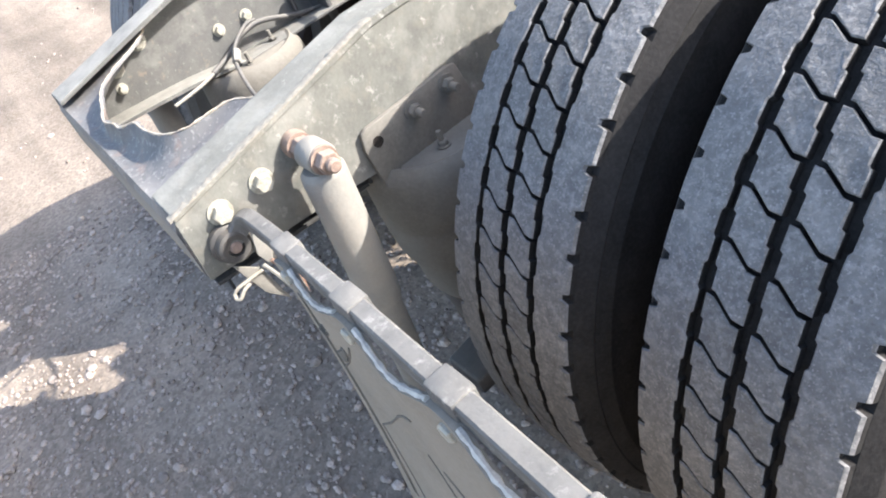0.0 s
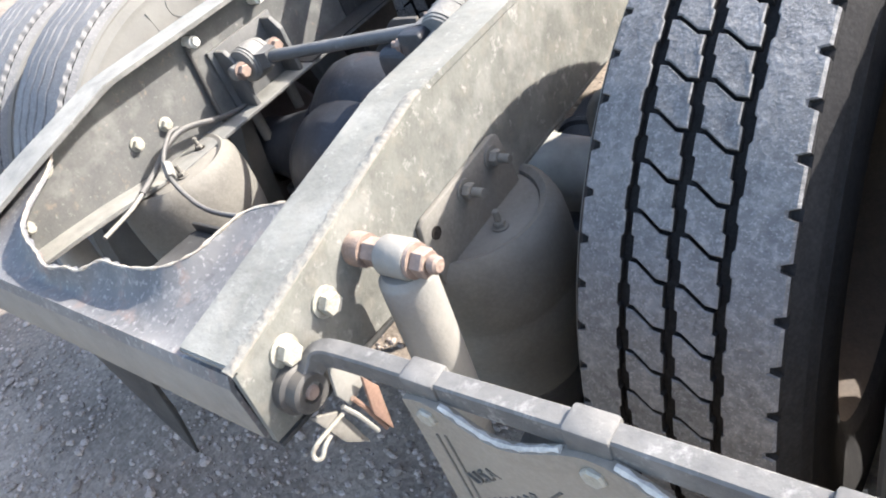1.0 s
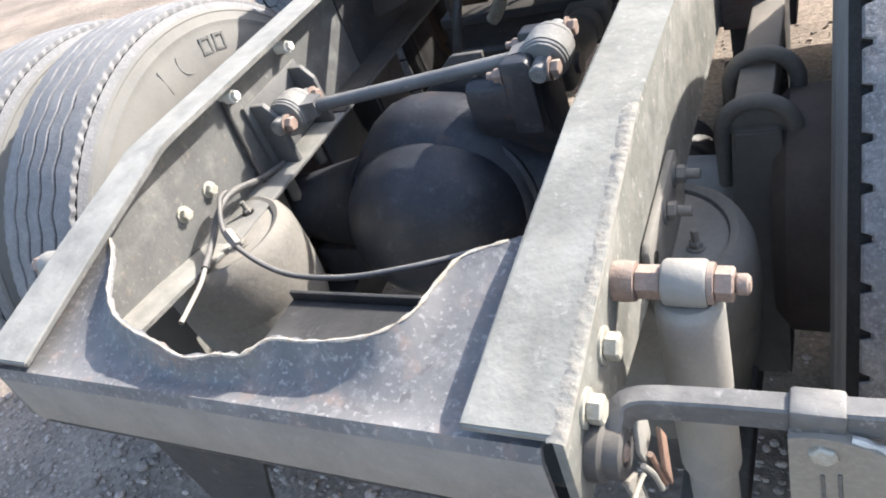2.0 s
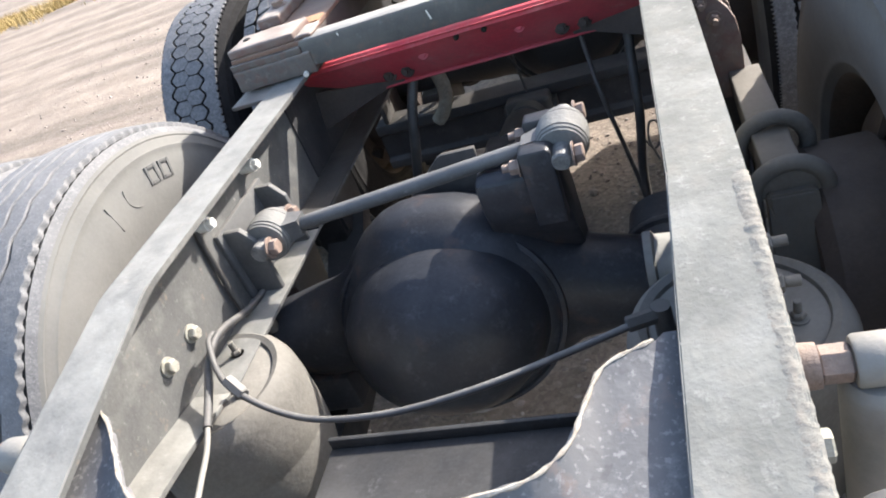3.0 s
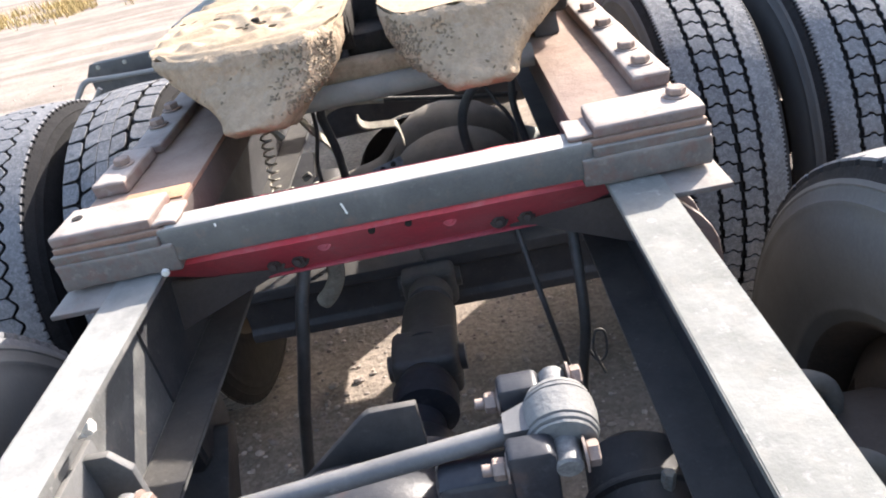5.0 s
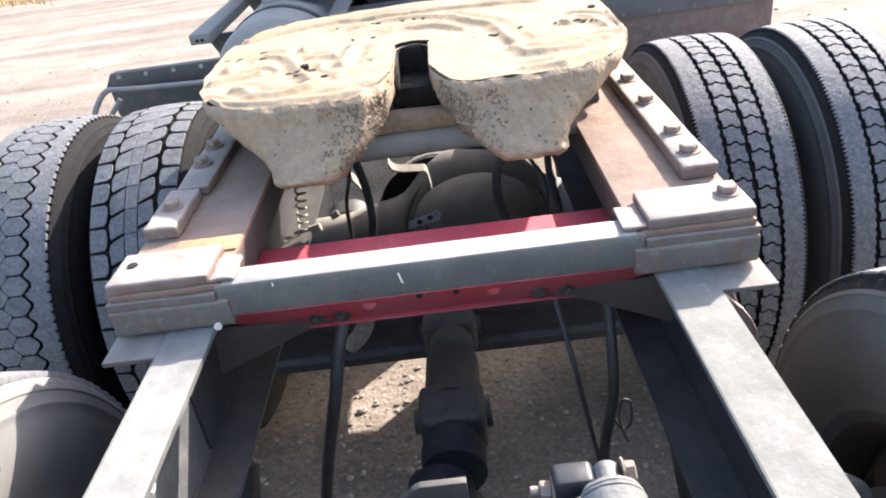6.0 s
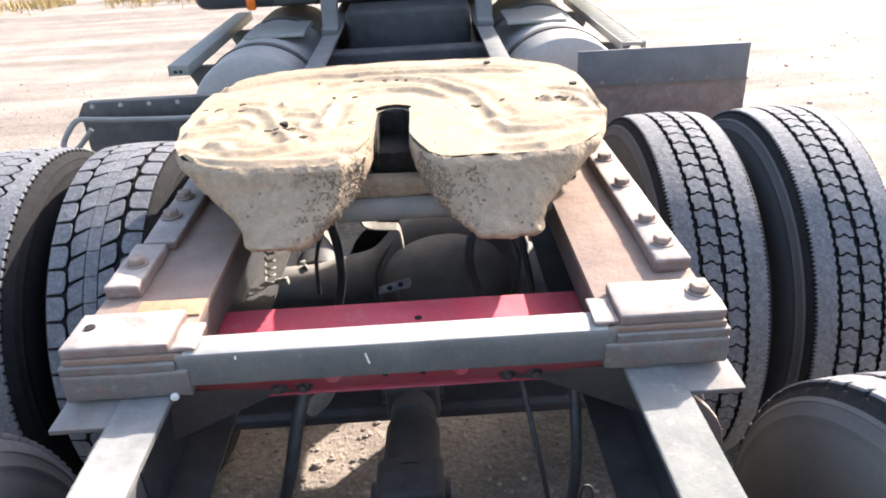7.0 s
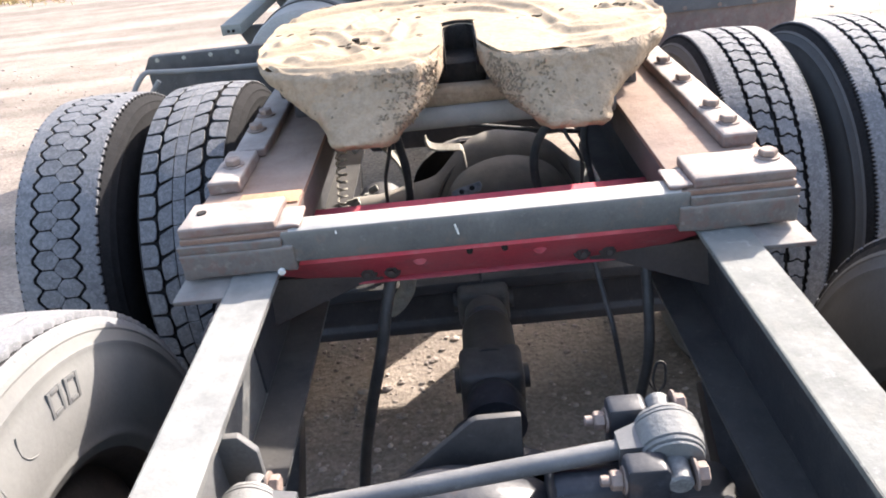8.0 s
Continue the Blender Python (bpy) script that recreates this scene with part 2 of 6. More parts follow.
M_TANK = material("dusty_aluminium_tank", (0.36, 0.35, 0.33), (0.26, 0.25, 0.23), 0.6, 0.2, 6, 0.2, 120, dust=0.5, dust_colour=(0.40, 0.37, 0.33), side_dust=0.35)
M_STEP = material("grey_step_tread", (0.20, 0.21, 0.19), (0.27, 0.27, 0.245), 0.5, 0.2, 14, 0.3, 120, dust=0.4)
M_PANEL = material("worn_black_panel", (0.07, 0.075, 0.085), (0.11, 0.112, 0.12), 0.55, 0.0, 10, 0.3, 150, dust=0.35, side_dust=0.10, dust_colour=(0.3, 0.28, 0.25), scuff=0.2, scuff_size=30, scuff_colour=(0.2, 0.2, 0.2))
M_DULLGREY = material("dull_grey_steel", (0.08, 0.082, 0.085), (0.12, 0.12, 0.118), 0.6, 0.0, 14, 0.4, 160, dust=0.35, dust_colour=(0.30, 0.29, 0.27))
M_CABPAINT = material("dark_blue_cab_paint", (0.018, 0.022, 0.034), (0.030, 0.033, 0.043), 0.35, 0.0, 6, 0.15, 100, dust=0.25, side_dust=0.06)
M_AMBER = material("amber_lens", (0.80, 0.16, 0.015), None, 0.25, 0.0, 30, 0.05)
M_WHITE = material("chalky_white_paint", (0.75, 0.74, 0.70), (0.55, 0.53, 0.48), 0.7, 0.0, 60, 0.3)
M_LIGHTSTONE = material("pale_pebble", (0.55, 0.52, 0.47), (0.40, 0.37, 0.33), 0.85, 0.0, 60, 0.4)
M_STONE = material("gravel_stone", (0.345, 0.292, 0.258), (0.245, 0.205, 0.180), 0.9, 0.0, 40, 0.6, 300, island=0.32)
M_BRUSH = material("dry_grass", (0.42, 0.32, 0.14), (0.30, 0.21, 0.09), 0.9, 0.0, 5, 0.5, 60)


def ground_material():
    m = material("gravel_ground", (0.270, 0.224, 0.183), (0.186, 0.152, 0.125), 0.95, 0.0, 2.2, 0.65, 70, bump_size=0.012)
    nt = m.node_tree
    n, l = nt.nodes, nt.links
    bsdf = n["Principled BSDF"]
    geo = n.new("ShaderNodeNewGeometry")
    vor = n.new("ShaderNodeTexVoronoi")
    vor.inputs["Scale"].default_value = 75
    l.new(geo.outputs["Position"], vor.inputs["Vector"])
    old = bsdf.inputs["Base Color"].links[0].from_socket
    hue = n.new("ShaderNodeHueSaturation")
    mr = n.new("ShaderNodeMapRange")
    mr.inputs["To Min"].default_value, mr.inputs["To Max"].default_value = 0.82, 1.22
    sep = n.new("ShaderNodeSeparateColor")
    l.new(vor.outputs["Color"], sep.inputs[0])
    l.new(sep.outputs[0], mr.inputs["Value"])
    l.new(mr.outputs[0], hue.inputs["Value"])
    l.new(old, hue.inputs["Color"])
    # old tyre tracks and damp patches, drawn out along one way
    mp = n.new("ShaderNodeMapping")
    mp.inputs["Rotation"].default_value = (0, 0, 0.9)
    mp.inputs["Scale"].default_value = (0.22, 2.6, 1)
    l.new(geo.outputs["Position"], mp.inputs["Vector"])
    tr = n.new("ShaderNodeTexNoise")
    tr.inputs["Scale"].default_value, tr.inputs["Detail"].default_value = 1.0, 7.0
    l.new(mp.outputs[0], tr.inputs["Vector"])
    tm = n.new("ShaderNodeMapRange")
    tm.inputs["From Min"].default_value, tm.inputs["From Max"].default_value = 0.38, 0.62
    tm.inputs["To Min"].default_value, tm.inputs["To Max"].default_value = 0.66, 1.06
    l.new(tr.outputs["Fac"], tm.inputs["Value"])
    hue2 = n.new("ShaderNodeHueSaturation")
    l.new(tm.outputs[0], hue2.inputs["Value"])
    l.new(hue.outputs[0], hue2.inputs["Color"])
    l.new(hue2.outputs[0], bsdf.inputs["Base Color"])
    return m


M_GROUND = ground_material()


# ---- building helpers ----
WORLD_OF = {}


def thing(name, at, label, category, group="", kind=""):
    ob = new(name)
    ob.location = at
    ob.empty_display_size = 0.05
    WORLD_OF[ob] = Matrix.Translation(at)
    return tagged(ob, label, category, group, kind)


def smooth(me, angle=40):
    me.shade_smooth()
    bm = bmesh.new()
    bm.from_mesh(me)
    lim = radians(angle)
    for e in bm.edges:
        if len(e.link_faces) == 2 and e.calc_face_angle(0) > lim:
            e.smooth = False
    bm.to_mesh(me)
    bm.free()


def part(name, bm, mat, parent, label="", local=False, angle=40, flat=False):
    """One mesh object out of bm, under parent. Coordinates are the world's, or the parent's own where local is set."""
    bmesh.ops.recalc_face_normals(bm, faces=bm.faces)
    me = bpy.data.meshes.new(name)
    bm.to_mesh(me)
    bm.free()
    me.materials.append(mat)
    if not flat:
        smooth(me, angle)
    ob = new(name, me)
    if parent is not None:
        ob.parent = parent
        w = WORLD_OF[parent]
        if local:
            WORLD_OF[ob] = w
        else:
            ob.matrix_parent_inverse = w.inverted()
            WORLD_OF[ob] = Matrix.Identity(4)
    return tagged(ob, label)


def single(name, bm, mat, label, category, group="", kind="", angle=40):
    ob = part(name, bm, mat, None, "", angle=angle)
    return tagged(ob, label, category, group, kind)


def box(bm, lo, hi, bev=0.003, m=None, seg=2):
    """A box between two corners with rounded edges."""
    lo, hi = Vector(lo), Vector(hi)
    r = bmesh.ops.create_cube(bm, size=1, matrix=Matrix.Translation((lo + hi) / 2) @ Matrix.Diagonal((*(hi - lo), 1)))
    vs = r["verts"]
    if bev:
        es = list({e for v in vs for e in v.link_edges})
        r = bmesh.ops.bevel(bm, geom=es, offset=bev, segments=seg, affect="EDGES", profile=0.5)
        vs = list({v for f in r["faces"] for v in f.verts} | {v for v in vs if v.is_valid})
    if m is not None:
        bmesh.ops.transform(bm, matrix=m, verts=vs)
    return vs


def basis(axis):
    a = Vector(axis).normalized()
    u = a.orthogonal().normalized()
    return a, u, a.cross(u)


def rod(bm, p, q, r, r2=None, n=20, bev=0.0, caps=True):
    """A round bar from p to q."""
    p, q = Vector(p), Vector(q)
    a, u, w = basis(q - p)
    r2 = r if r2 is None else r2
    rings = [(p, r), (q, r2)]
    if bev:
        rings = [(p, r - bev), (p + a * bev, r), (q - a * bev, r2), (q, r2 - bev)]
    vs = [[bm.verts.new(c + (u * math.cos(t) + w * math.sin(t)) * rad) for t in [2 * math.pi * i / n for i in range(n)]] for c, rad in rings]
    for A, B in zip(vs, vs[1:]):
        for i in range(n):
            bm.faces.new((A[i], A[(i + 1) % n], B[(i + 1) % n], B[i]))
    if caps:
        bm.faces.new(vs[0][::-1])
        bm.faces.new(vs[-1])
    return [v for r_ in vs for v in r_]


def hexa(bm, p, q, r, bev=0.002):
    return rod(bm, p, q, r, n=6, bev=bev)


def lathe(bm, at, axis, profile, n=48, closed=False):
    """Turn (along, radius) pairs round an axis through at."""
    at = Vector(at)
    a, u, w = basis(axis)
    rings = []
    for s, r in profile:
        if r < 1e-5:
            rings.append([bm.verts.new(at + a * s)])
        else:
            rings.append([bm.verts.new(at + a * s + (u * math.cos(2 * math.pi * i / n) + w * math.sin(2 * math.pi * i / n)) * r) for i in range(n)])
    pairs = list(zip(rings, rings[1:]))
    if closed:
        pairs.append((rings[-1], rings[0]))
    for A, B in pairs:
        for i in range(n):
            j = (i + 1) % n
            if len(A) == 1 and len(B) == 1:
                continue
            if len(A) == 1:
                bm.faces.new((A[0], B[j], B[i]))
            elif len(B) == 1:
                bm.faces.new((A[i], A[j], B[0]))
            else:
                bm.faces.new((A[i], A[j], B[j], B[i]))
    return rings


def prism(bm, poly, axis, lo, hi, bev=0.0):
    """Extrude a polygon. axis x: poly is (y, z); axis y: (x, z); axis z: (x, y)."""
    def at(p, h):
        return {"x": (h, p[0], p[1]), "y": (p[0], h, p[1]), "z": (p[0], p[1], h)}[axis]
    A = [bm.verts.new(at(p, lo)) for p in poly]
    B = [bm.verts.new(at(p, hi)) for p in poly]
    k = len(poly)
    faces = [bm.faces.new(A[::-1]), bm.faces.new(B)]
    for i in range(k):
        faces.append(bm.faces.new((A[i], A[(i + 1) % k], B[(i + 1) % k], B[i])))
    if bev:
        es = list({e for f in faces for e in f.edges})
        bmesh.ops.bevel(bm, geom=es, offset=bev, segments=2, affect="EDGES", profile=0.5)
    return A + B


def smooth_line(pts, steps=6):
    """A smooth line through points."""
    P = [Vector(p) for p in pts]
    if len(P) < 3:
        return P
    out = []
    for i in range(len(P) - 1):
        p0, p1, p2, p3 = P[max(0, i - 1)], P[i], P[i + 1], P[min(len(P) - 1, i + 2)]
        for k in range(steps):
            t = k / steps
            out.append(0.5 * ((2 * p1) + (p2 - p0) * t + (2 * p0 - 5 * p1 + 4 * p2 - p3) * t * t + (3 * p1 - p0 - 3 * p2 + p3) * t ** 3))
    return out + [P[-1]]


def tube(bm, pts, r, n=10, steps=6, wobble=0.0):
    """A hose or bent bar along a line."""
    L = smooth_line(pts, steps)
    a, u, w = basis(L[1] - L[0])
    rings = []
    for i, p in enumerate(L):
        d = (L[min(i + 1, len(L) - 1)] - L[max(i - 1, 0)]).normalized()
        u = (u - d * u.dot(d)).normalized()
        w = d.cross(u)
        rr = r * (1 + wobble * math.sin(i * 2.4))
        rings.append([bm.verts.new(p + (u * math.cos(2 * math.pi * k / n) + w * math.sin(2 * math.pi * k / n)) * rr) for k in range(n)])
    for A, B in zip(rings, rings[1:]):
        for k in range(n):
            bm.faces.new((A[k], A[(k + 1) % n], B[(k + 1) % n], B[k]))
    bm.faces.new(rings[0][::-1])
    bm.faces.new(rings[-1])


def hull(bm, pts):
    vs = [bm.verts.new(p) for p in pts]
    r = bmesh.ops.convex_hull(bm, input=vs)
    bmesh.ops.delete(bm, geom=[g for g in r["geom_interior"] if isinstance(g, bmesh.types.BMVert)], context="VERTS")


def rough_up(bm, amount, size, cuts=0):
    """Uneven surface: moves every vertex by a noise."""
    if cuts:
        bmesh.ops.subdivide_edges(bm, edges=bm.edges, cuts=cuts, use_grid_fill=True)
    bm.normal_update()
    for v in bm.verts:
        v.co += v.normal * amount * noise.noise(v.co / size)


def bolt(name, p, axis, r, length, mat, parent, label="", stud=0.0):
    """A hexagon head on a washer, with a stud end where it has one."""
    bm = bmesh.new()
    a = Vector(axis).normalized()
    p = Vector(p)
    rod(bm, p, p + a * 0.003, r * 1.35, n=16)
    hexa(bm, p + a * 0.003, p + a * length, r)
    if stud:
        rod(bm, p + a * length, p + a * (length + stud), r * 0.55, n=10, bev=0.001)
    return part(name, bm, mat, parent, label)

# ---- ground ----
def build_ground():
    bm = bmesh.new()
    ys = [-400, -120, -40, -15] + [-6 + 0.25 * i for i in range(65)] + [14, 20, 40, 120, 400]
    xs = [-400, -120, -40, -15] + [-8 + 0.25 * i for i in range(65)] + [12, 20, 40, 120, 400]
    grid = [[bm.verts.new((x, y, 0.014 * noise.noise((x * 1.3, y * 1.3, 0)) + 0.006 * noise.noise((x * 5, y * 5, 3)) if abs(x) < 9 and -7 < y < 11 else 0)) for x in xs] for y in ys]
    for A, B in zip(grid, grid[1:]):
        for i in range(len(xs) - 1):
            bm.faces.new((A[i], A[i + 1], B[i + 1], B[i]))
    single("ground", bm, M_GROUND, "dry brown gravel yard with loose stones", "ground", kind="structure")


def build_gravel():
    rnd = random.Random(5)
    ico = bmesh.new()
    bmesh.ops.create_icosphere(ico, subdivisions=1, radius=1)
    base = [v.co.copy() for v in ico.verts]
    tris = [[v.index for v in f.verts] for f in ico.faces]
    ico.free()
    verts, faces = [], []
    for i in range(17000):
        if i < 7500:
            x, y = rnd.uniform(-2.0, 0.9), rnd.uniform(-1.1, 0.7)
        elif i < 13000:
            x, y = rnd.uniform(-1.9, 1.4), rnd.uniform(-1.3, 2.6)
        else:
            x, y = rnd.uniform(-6, 5), rnd.uniform(-2, 8)
        r = 0.003 + 0.008 * rnd.random() ** 2 + (0.013 * rnd.random() if rnd.random() < 0.05 else 0)
        q = Euler((rnd.uniform(0, 6), rnd.uniform(0, 6), rnd.uniform(0, 6))).to_matrix()
        sc = Vector((r * rnd.uniform(0.8, 1.5), r * rnd.uniform(0.7, 1.2), r * rnd.uniform(0.5, 0.9)))
        z = 0.014 * noise.noise((x * 1.3, y * 1.3, 0)) + 0.006 * noise.noise((x * 5, y * 5, 3))
        k = len(verts)
        for v in base:
            c = q @ v
            verts.append((x + c.x * sc.x, y + c.y * sc.y, z + r * 0.25 + c.z * sc.z))
        faces += [[a + k for a in t] for t in tris]
    me = bpy.data.meshes.new("gravel")
    me.from_pydata(verts, [], faces)
    me.materials.append(M_STONE)
    tagged(new("gravel", me), "loose grey and brown stones scattered on the yard", "gravel", kind="stuff")


def build_grass():
    """Dry yellow tufts along the far edge of the yard."""
    rnd = random.Random(12)
    verts, faces = [], []
    for i in range(9000):
        x = rnd.uniform(-16, -3) if i < 6500 else rnd.uniform(-3, 14)
        y = 14.2 + 0.25 * (x + 8) * 0.1 + rnd.gauss(0, 0.55) + 0.5 * noise.noise((x * 0.6, 0, 2))
        if noise.noise((x * 0.8, y * 0.8, 5)) < -0.15:
            continue
        for _ in range(3):
            a, hgt, lean = rnd.uniform(0, 6.28), rnd.uniform(0.05, 0.22), rnd.uniform(0.0, 0.12)
            dx, dy = math.cos(a), math.sin(a)
            bx, by = x + rnd.uniform(-0.05, 0.05), y + rnd.uniform(-0.05, 0.05)
            k = len(verts)
            verts += [(bx - dy * 0.008, by + dx * 0.008, -0.01), (bx + dy * 0.008, by - dx * 0.008, -0.01), (bx + dx * lean, by + dy * lean, hgt)]
            faces.append([k, k + 1, k + 2])
    me = bpy.data.meshes.new("dry_grass")
    me.from_pydata(verts, [], faces)
    me.materials.append(M_BRUSH)
    tagged(new("dry_grass", me), "strip of dry yellow grass along the yard's edge", "grass", kind="stuff")


build_ground()
build_gravel()
build_grass()

# ---- chassis: rails, end plate, crossmembers ----
RAIL_TOP = 0.985


def rail_z(y):
    """Height of the rail's top; it falls off towards its rear end."""
    return RAIL_TOP if y > 0.435 else RAIL_TOP - (0.435 - y) * 0.212


chassis = thing("truck_chassis", (0, 2, 0.7), "dusty grey steel truck frame with tapered rail ends", "truck frame")


def build_rail(s):
    bm = bmesh.new()
    ys = [5.4, 0.47, 0.44, 0.25, 0.055]
    top = [(y, rail_z(y)) for y in ys]
    low = [(0.047, 0.788), (0.23, 0.777), (0.33, 0.768), (0.46, 0.752), (5.4, 0.752)]
    x0, x1 = sorted((s * 0.414, s * 0.424))
    prism(bm, top + low, "x", x0, x1, 0.001)
    x0, x1 = sorted((s * 0.349, s * 0.428))
    vs = prism(bm, [(y, z + 0.0005) for y, z in top] + [(y, z - 0.009) for y, z in top[::-1]], "x", x0, x1)
    for v in vs:
        if abs(v.co.x) < 0.4 and v.co.y < 0.46:
            v.co.x = s * (0.326 + 0.055 * (v.co.y - 0.055))
    bmesh.ops.bevel(bm, geom=list({e for v in vs for e in v.link_edges}), offset=0.002, segments=2, affect="EDGES")
    x0, x1 = sorted((s * 0.339, s * 0.425))
    prism(bm, [(5.4, 0.751), (0.46, 0.751), (0.46, 0.759), (5.4, 0.759)], "x", x0, x1, 0.002)
    line = [(0.075, 0.790), (0.23, 0.780), (0.33, 0.771), (0.459, 0.753)]
    x0, x1 = sorted((s * 0.346, s * 0.4139))
    prism(bm, [(y, z + 0.008) for y, z in line] + [(y, z) for y, z in line[::-1]], "x", x0, x1, 0.001)
    return part("frame_rail", bm, M_RAIL if s > 0 else M_RAIL_L, chassis)


rail_r, rail_l = build_rail(1), build_rail(-1)
# added dark sheets: right web's dark paint, left web's shade past y 1.12
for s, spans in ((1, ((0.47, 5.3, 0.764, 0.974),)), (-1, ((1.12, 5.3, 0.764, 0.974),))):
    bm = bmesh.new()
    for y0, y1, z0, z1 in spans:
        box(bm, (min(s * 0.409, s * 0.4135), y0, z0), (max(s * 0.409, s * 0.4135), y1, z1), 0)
    # this strip darkens the lower flange where it lies in shade
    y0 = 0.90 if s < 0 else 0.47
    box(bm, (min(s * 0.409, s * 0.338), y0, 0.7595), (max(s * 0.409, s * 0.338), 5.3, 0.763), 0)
    part("web_liner", bm, M_STEELSHADE, rail_r if s > 0 else rail_l, "dark sheet on the rail's inner face, for paint and shade")

bm = bmesh.new()
grid = []
for i in range(190):
    y = 0.050 + i * 0.0021
    z = rail_z(y)
    row = []
    for x, h in ((0.411, -0.0008), (0.4145, 0.0010), (0.4185, 0.0018), (0.4225, 0.0020), (0.4265, 0.0010), (0.4290, -0.0015), (0.4288, -0.0050)):
        n1 = noise.noise((x * 260, y * 260, 3)) * 0.0012 + noise.noise((x * 110, y * 110, 8)) * 0.0010
        row.append(bm.verts.new((x + n1 * 0.5 * (x > 0.424), y, z + h * 0.6 + n1)))
    grid.append(row)
for A, B in zip(grid, grid[1:]):
    for k in range(6):
        bm.faces.new((A[k], A[k + 1], B[k + 1], B[k]))
part("weld_bead", bm, M_BEAD, rail_r, "rough weathered weld bead")

# added strips that darken the rail tops in front of the coupling
for s in (1, -1):
    bm = bmesh.new()
    box(bm, (min(s * 0.349, s * 0.428), 2.63, 0.9865), (max(s * 0.349, s * 0.428), 5.3, 0.992), 0.001)
    part("rail_cover", bm, M_DULLGREY, rail_r if s > 0 else rail_l, "dull grey dusty strip on the rail top")

# bolts on the rails
for y, z in ((0.113, 0.870), (0.186, 0.873)):
    bolt("bolt", (0.424, y, z), (1, 0, 0), 0.0145, 0.018, M_BOLT, rail_r, "pale zinc hexagon bolt")
for y, z in ((0.454, 0.835), (0.531, 0.832)):
    bolt("bolt", (-0.414, y, z), (1, 0, 0), 0.0118, 0.015, M_BOLT, rail_l, "pale zinc hexagon bolt")
for y, z in ((0.676, 0.942), (0.877, 0.938)):
    bm = bmesh.new()
    rod(bm, (-0.414, y, z), (-0.385, y, z), 0.013, n=14)
    hexa(bm, (-0.386, y, z), (-0.374, y, z), 0.010)
    part("bolt", bm, M_WHITE, rail_l, "white-tipped bolt under the flange")
for y, z, rad in ((0.273, 0.910, 0.0165), (0.198, 0.883, 0.016), (0.186, 0.837, 0.010)):
    bolt("bolt", (-0.414, y, z), (1, 0, 0), rad, 0.02, M_BOLT, rail_l)


# end plate between the rails: top with a torn front edge, rear face and lower lip
def plate_lift(x):
    """How far the torn edge curls up: less beside the rails."""
    t = min(1.0, max(0.0, (abs(x) - 0.18) / 0.20))
    return 1.0 - 0.8 * t * t * (3 - 2 * t)


def plate_z(y):
    return rail_z(y) - 0.028


bm = bmesh.new()
torn = [(0.40, 0.288), (0.345, 0.284), (0.305, 0.266), (0.268, 0.243), (0.250, 0.205), (0.236, 0.168), (0.207, 0.140), (0.168, 0.127), (0.115, 0.121), (0.068, 0.120), (0.038, 0.098),
        (0.002, 0.096), (-0.046, 0.088), (-0.11, 0.105), (-0.16, 0.117), (-0.211, 0.138), (-0.255, 0.17), (-0.295, 0.218), (-0.33, 0.258), (-0.37, 0.29), (-0.41, 0.31)]
edge = smooth_line([(x, y, 0) for x, y in torn], 4)
rows = []
rnd = random.Random(9)
for p in edge:
    y1 = p.y + rnd.uniform(-0.003, 0.003)
    col = []
    for f in (0, 0.25, 0.5, 0.75, 1):
        y = 0.075 + (y1 - 0.075) * f
        dip = -0.03 * f ** 3 * plate_lift(p.x)
        col.append((p.x, y, plate_z(y) - dip + 0.002 * noise.noise((p.x * 12, y * 12, 1))))
    rows.append([(p.x, 0.052, 0.772), (p.x, 0.046, 0.785), (p.x, 0.049, 0.868), (p.x, 0.056, 0.884)] + col)
grid = [[bm.verts.new(c) for c in r] for r in rows]
for A, B in zip(grid, grid[1:]):
    for i in range(len(A) - 1):
        bm.faces.new((A[i], A[i + 1], B[i + 1], B[i]))
bmesh.ops.recalc_face_normals(bm, faces=bm.faces)
bmesh.ops.solidify(bm, geom=bm.faces[:], thickness=0.006)
end_plate = part("end_plate", bm, M_PLATE, chassis, "bent dark steel end plate with a torn edge", angle=50)
end_plate.data.materials.append(M_REAR)
for f in end_plate.data.polygons:
    if f.normal.y < -0.8 and f.center.z < 0.87:
        f.material_index = 1
bm = bmesh.new()
tube(bm, [(p.x, p.y, plate_z(p.y) + 0.03 * plate_lift(p.x)) for p in edge[7:]], 0.0021, 6, 1, 0.45)
rough_up(bm, 0.0015, 0.008)
part("torn_edge", bm, M_TORN, end_plate, "bright torn lip of the plate")
bm = bmesh.new()
prism(bm, [(-0.41, 0.052), (0.412, 0.052), (0.412, 0.335), (-0.13, 0.335), (-0.125, 0.24), (-0.12, 0.13), (-0.41, 0.11)], "z", 0.764, 0.771, 0.002)
box(bm, (-0.13, 0.3355, 0.766), (0.412, 0.343, 0.786), 0.002)
for v in bm.verts:
    v.co.z -= (v.co.y - 0.052) * 0.062
part("lower_lip", bm, M_LIP, end_plate)

# red crossmember between the rails
bm = bmesh.new()
prof = [(1.415, 0.975), (1.235, 0.975), (1.215, 0.96), (1.225, 0.955), (1.24, 0.967), (1.415, 0.967)]
prism(bm, prof, "x", -0.412, 0.412, 0.001)
face = [(-0.412, 0.970), (0.412, 0.970), (0.412, 0.93), (0.30, 0.864), (0.27, 0.858), (-0.27, 0.858), (-0.30, 0.864), (-0.412, 0.93)]
prism(bm, face, "y", 1.225, 1.233, 0.001)
for v in bm.verts:
    if v.co.y < 1.25 and v.co.z < 0.966:
        v.co.y += (0.966 - v.co.z) * 0.9
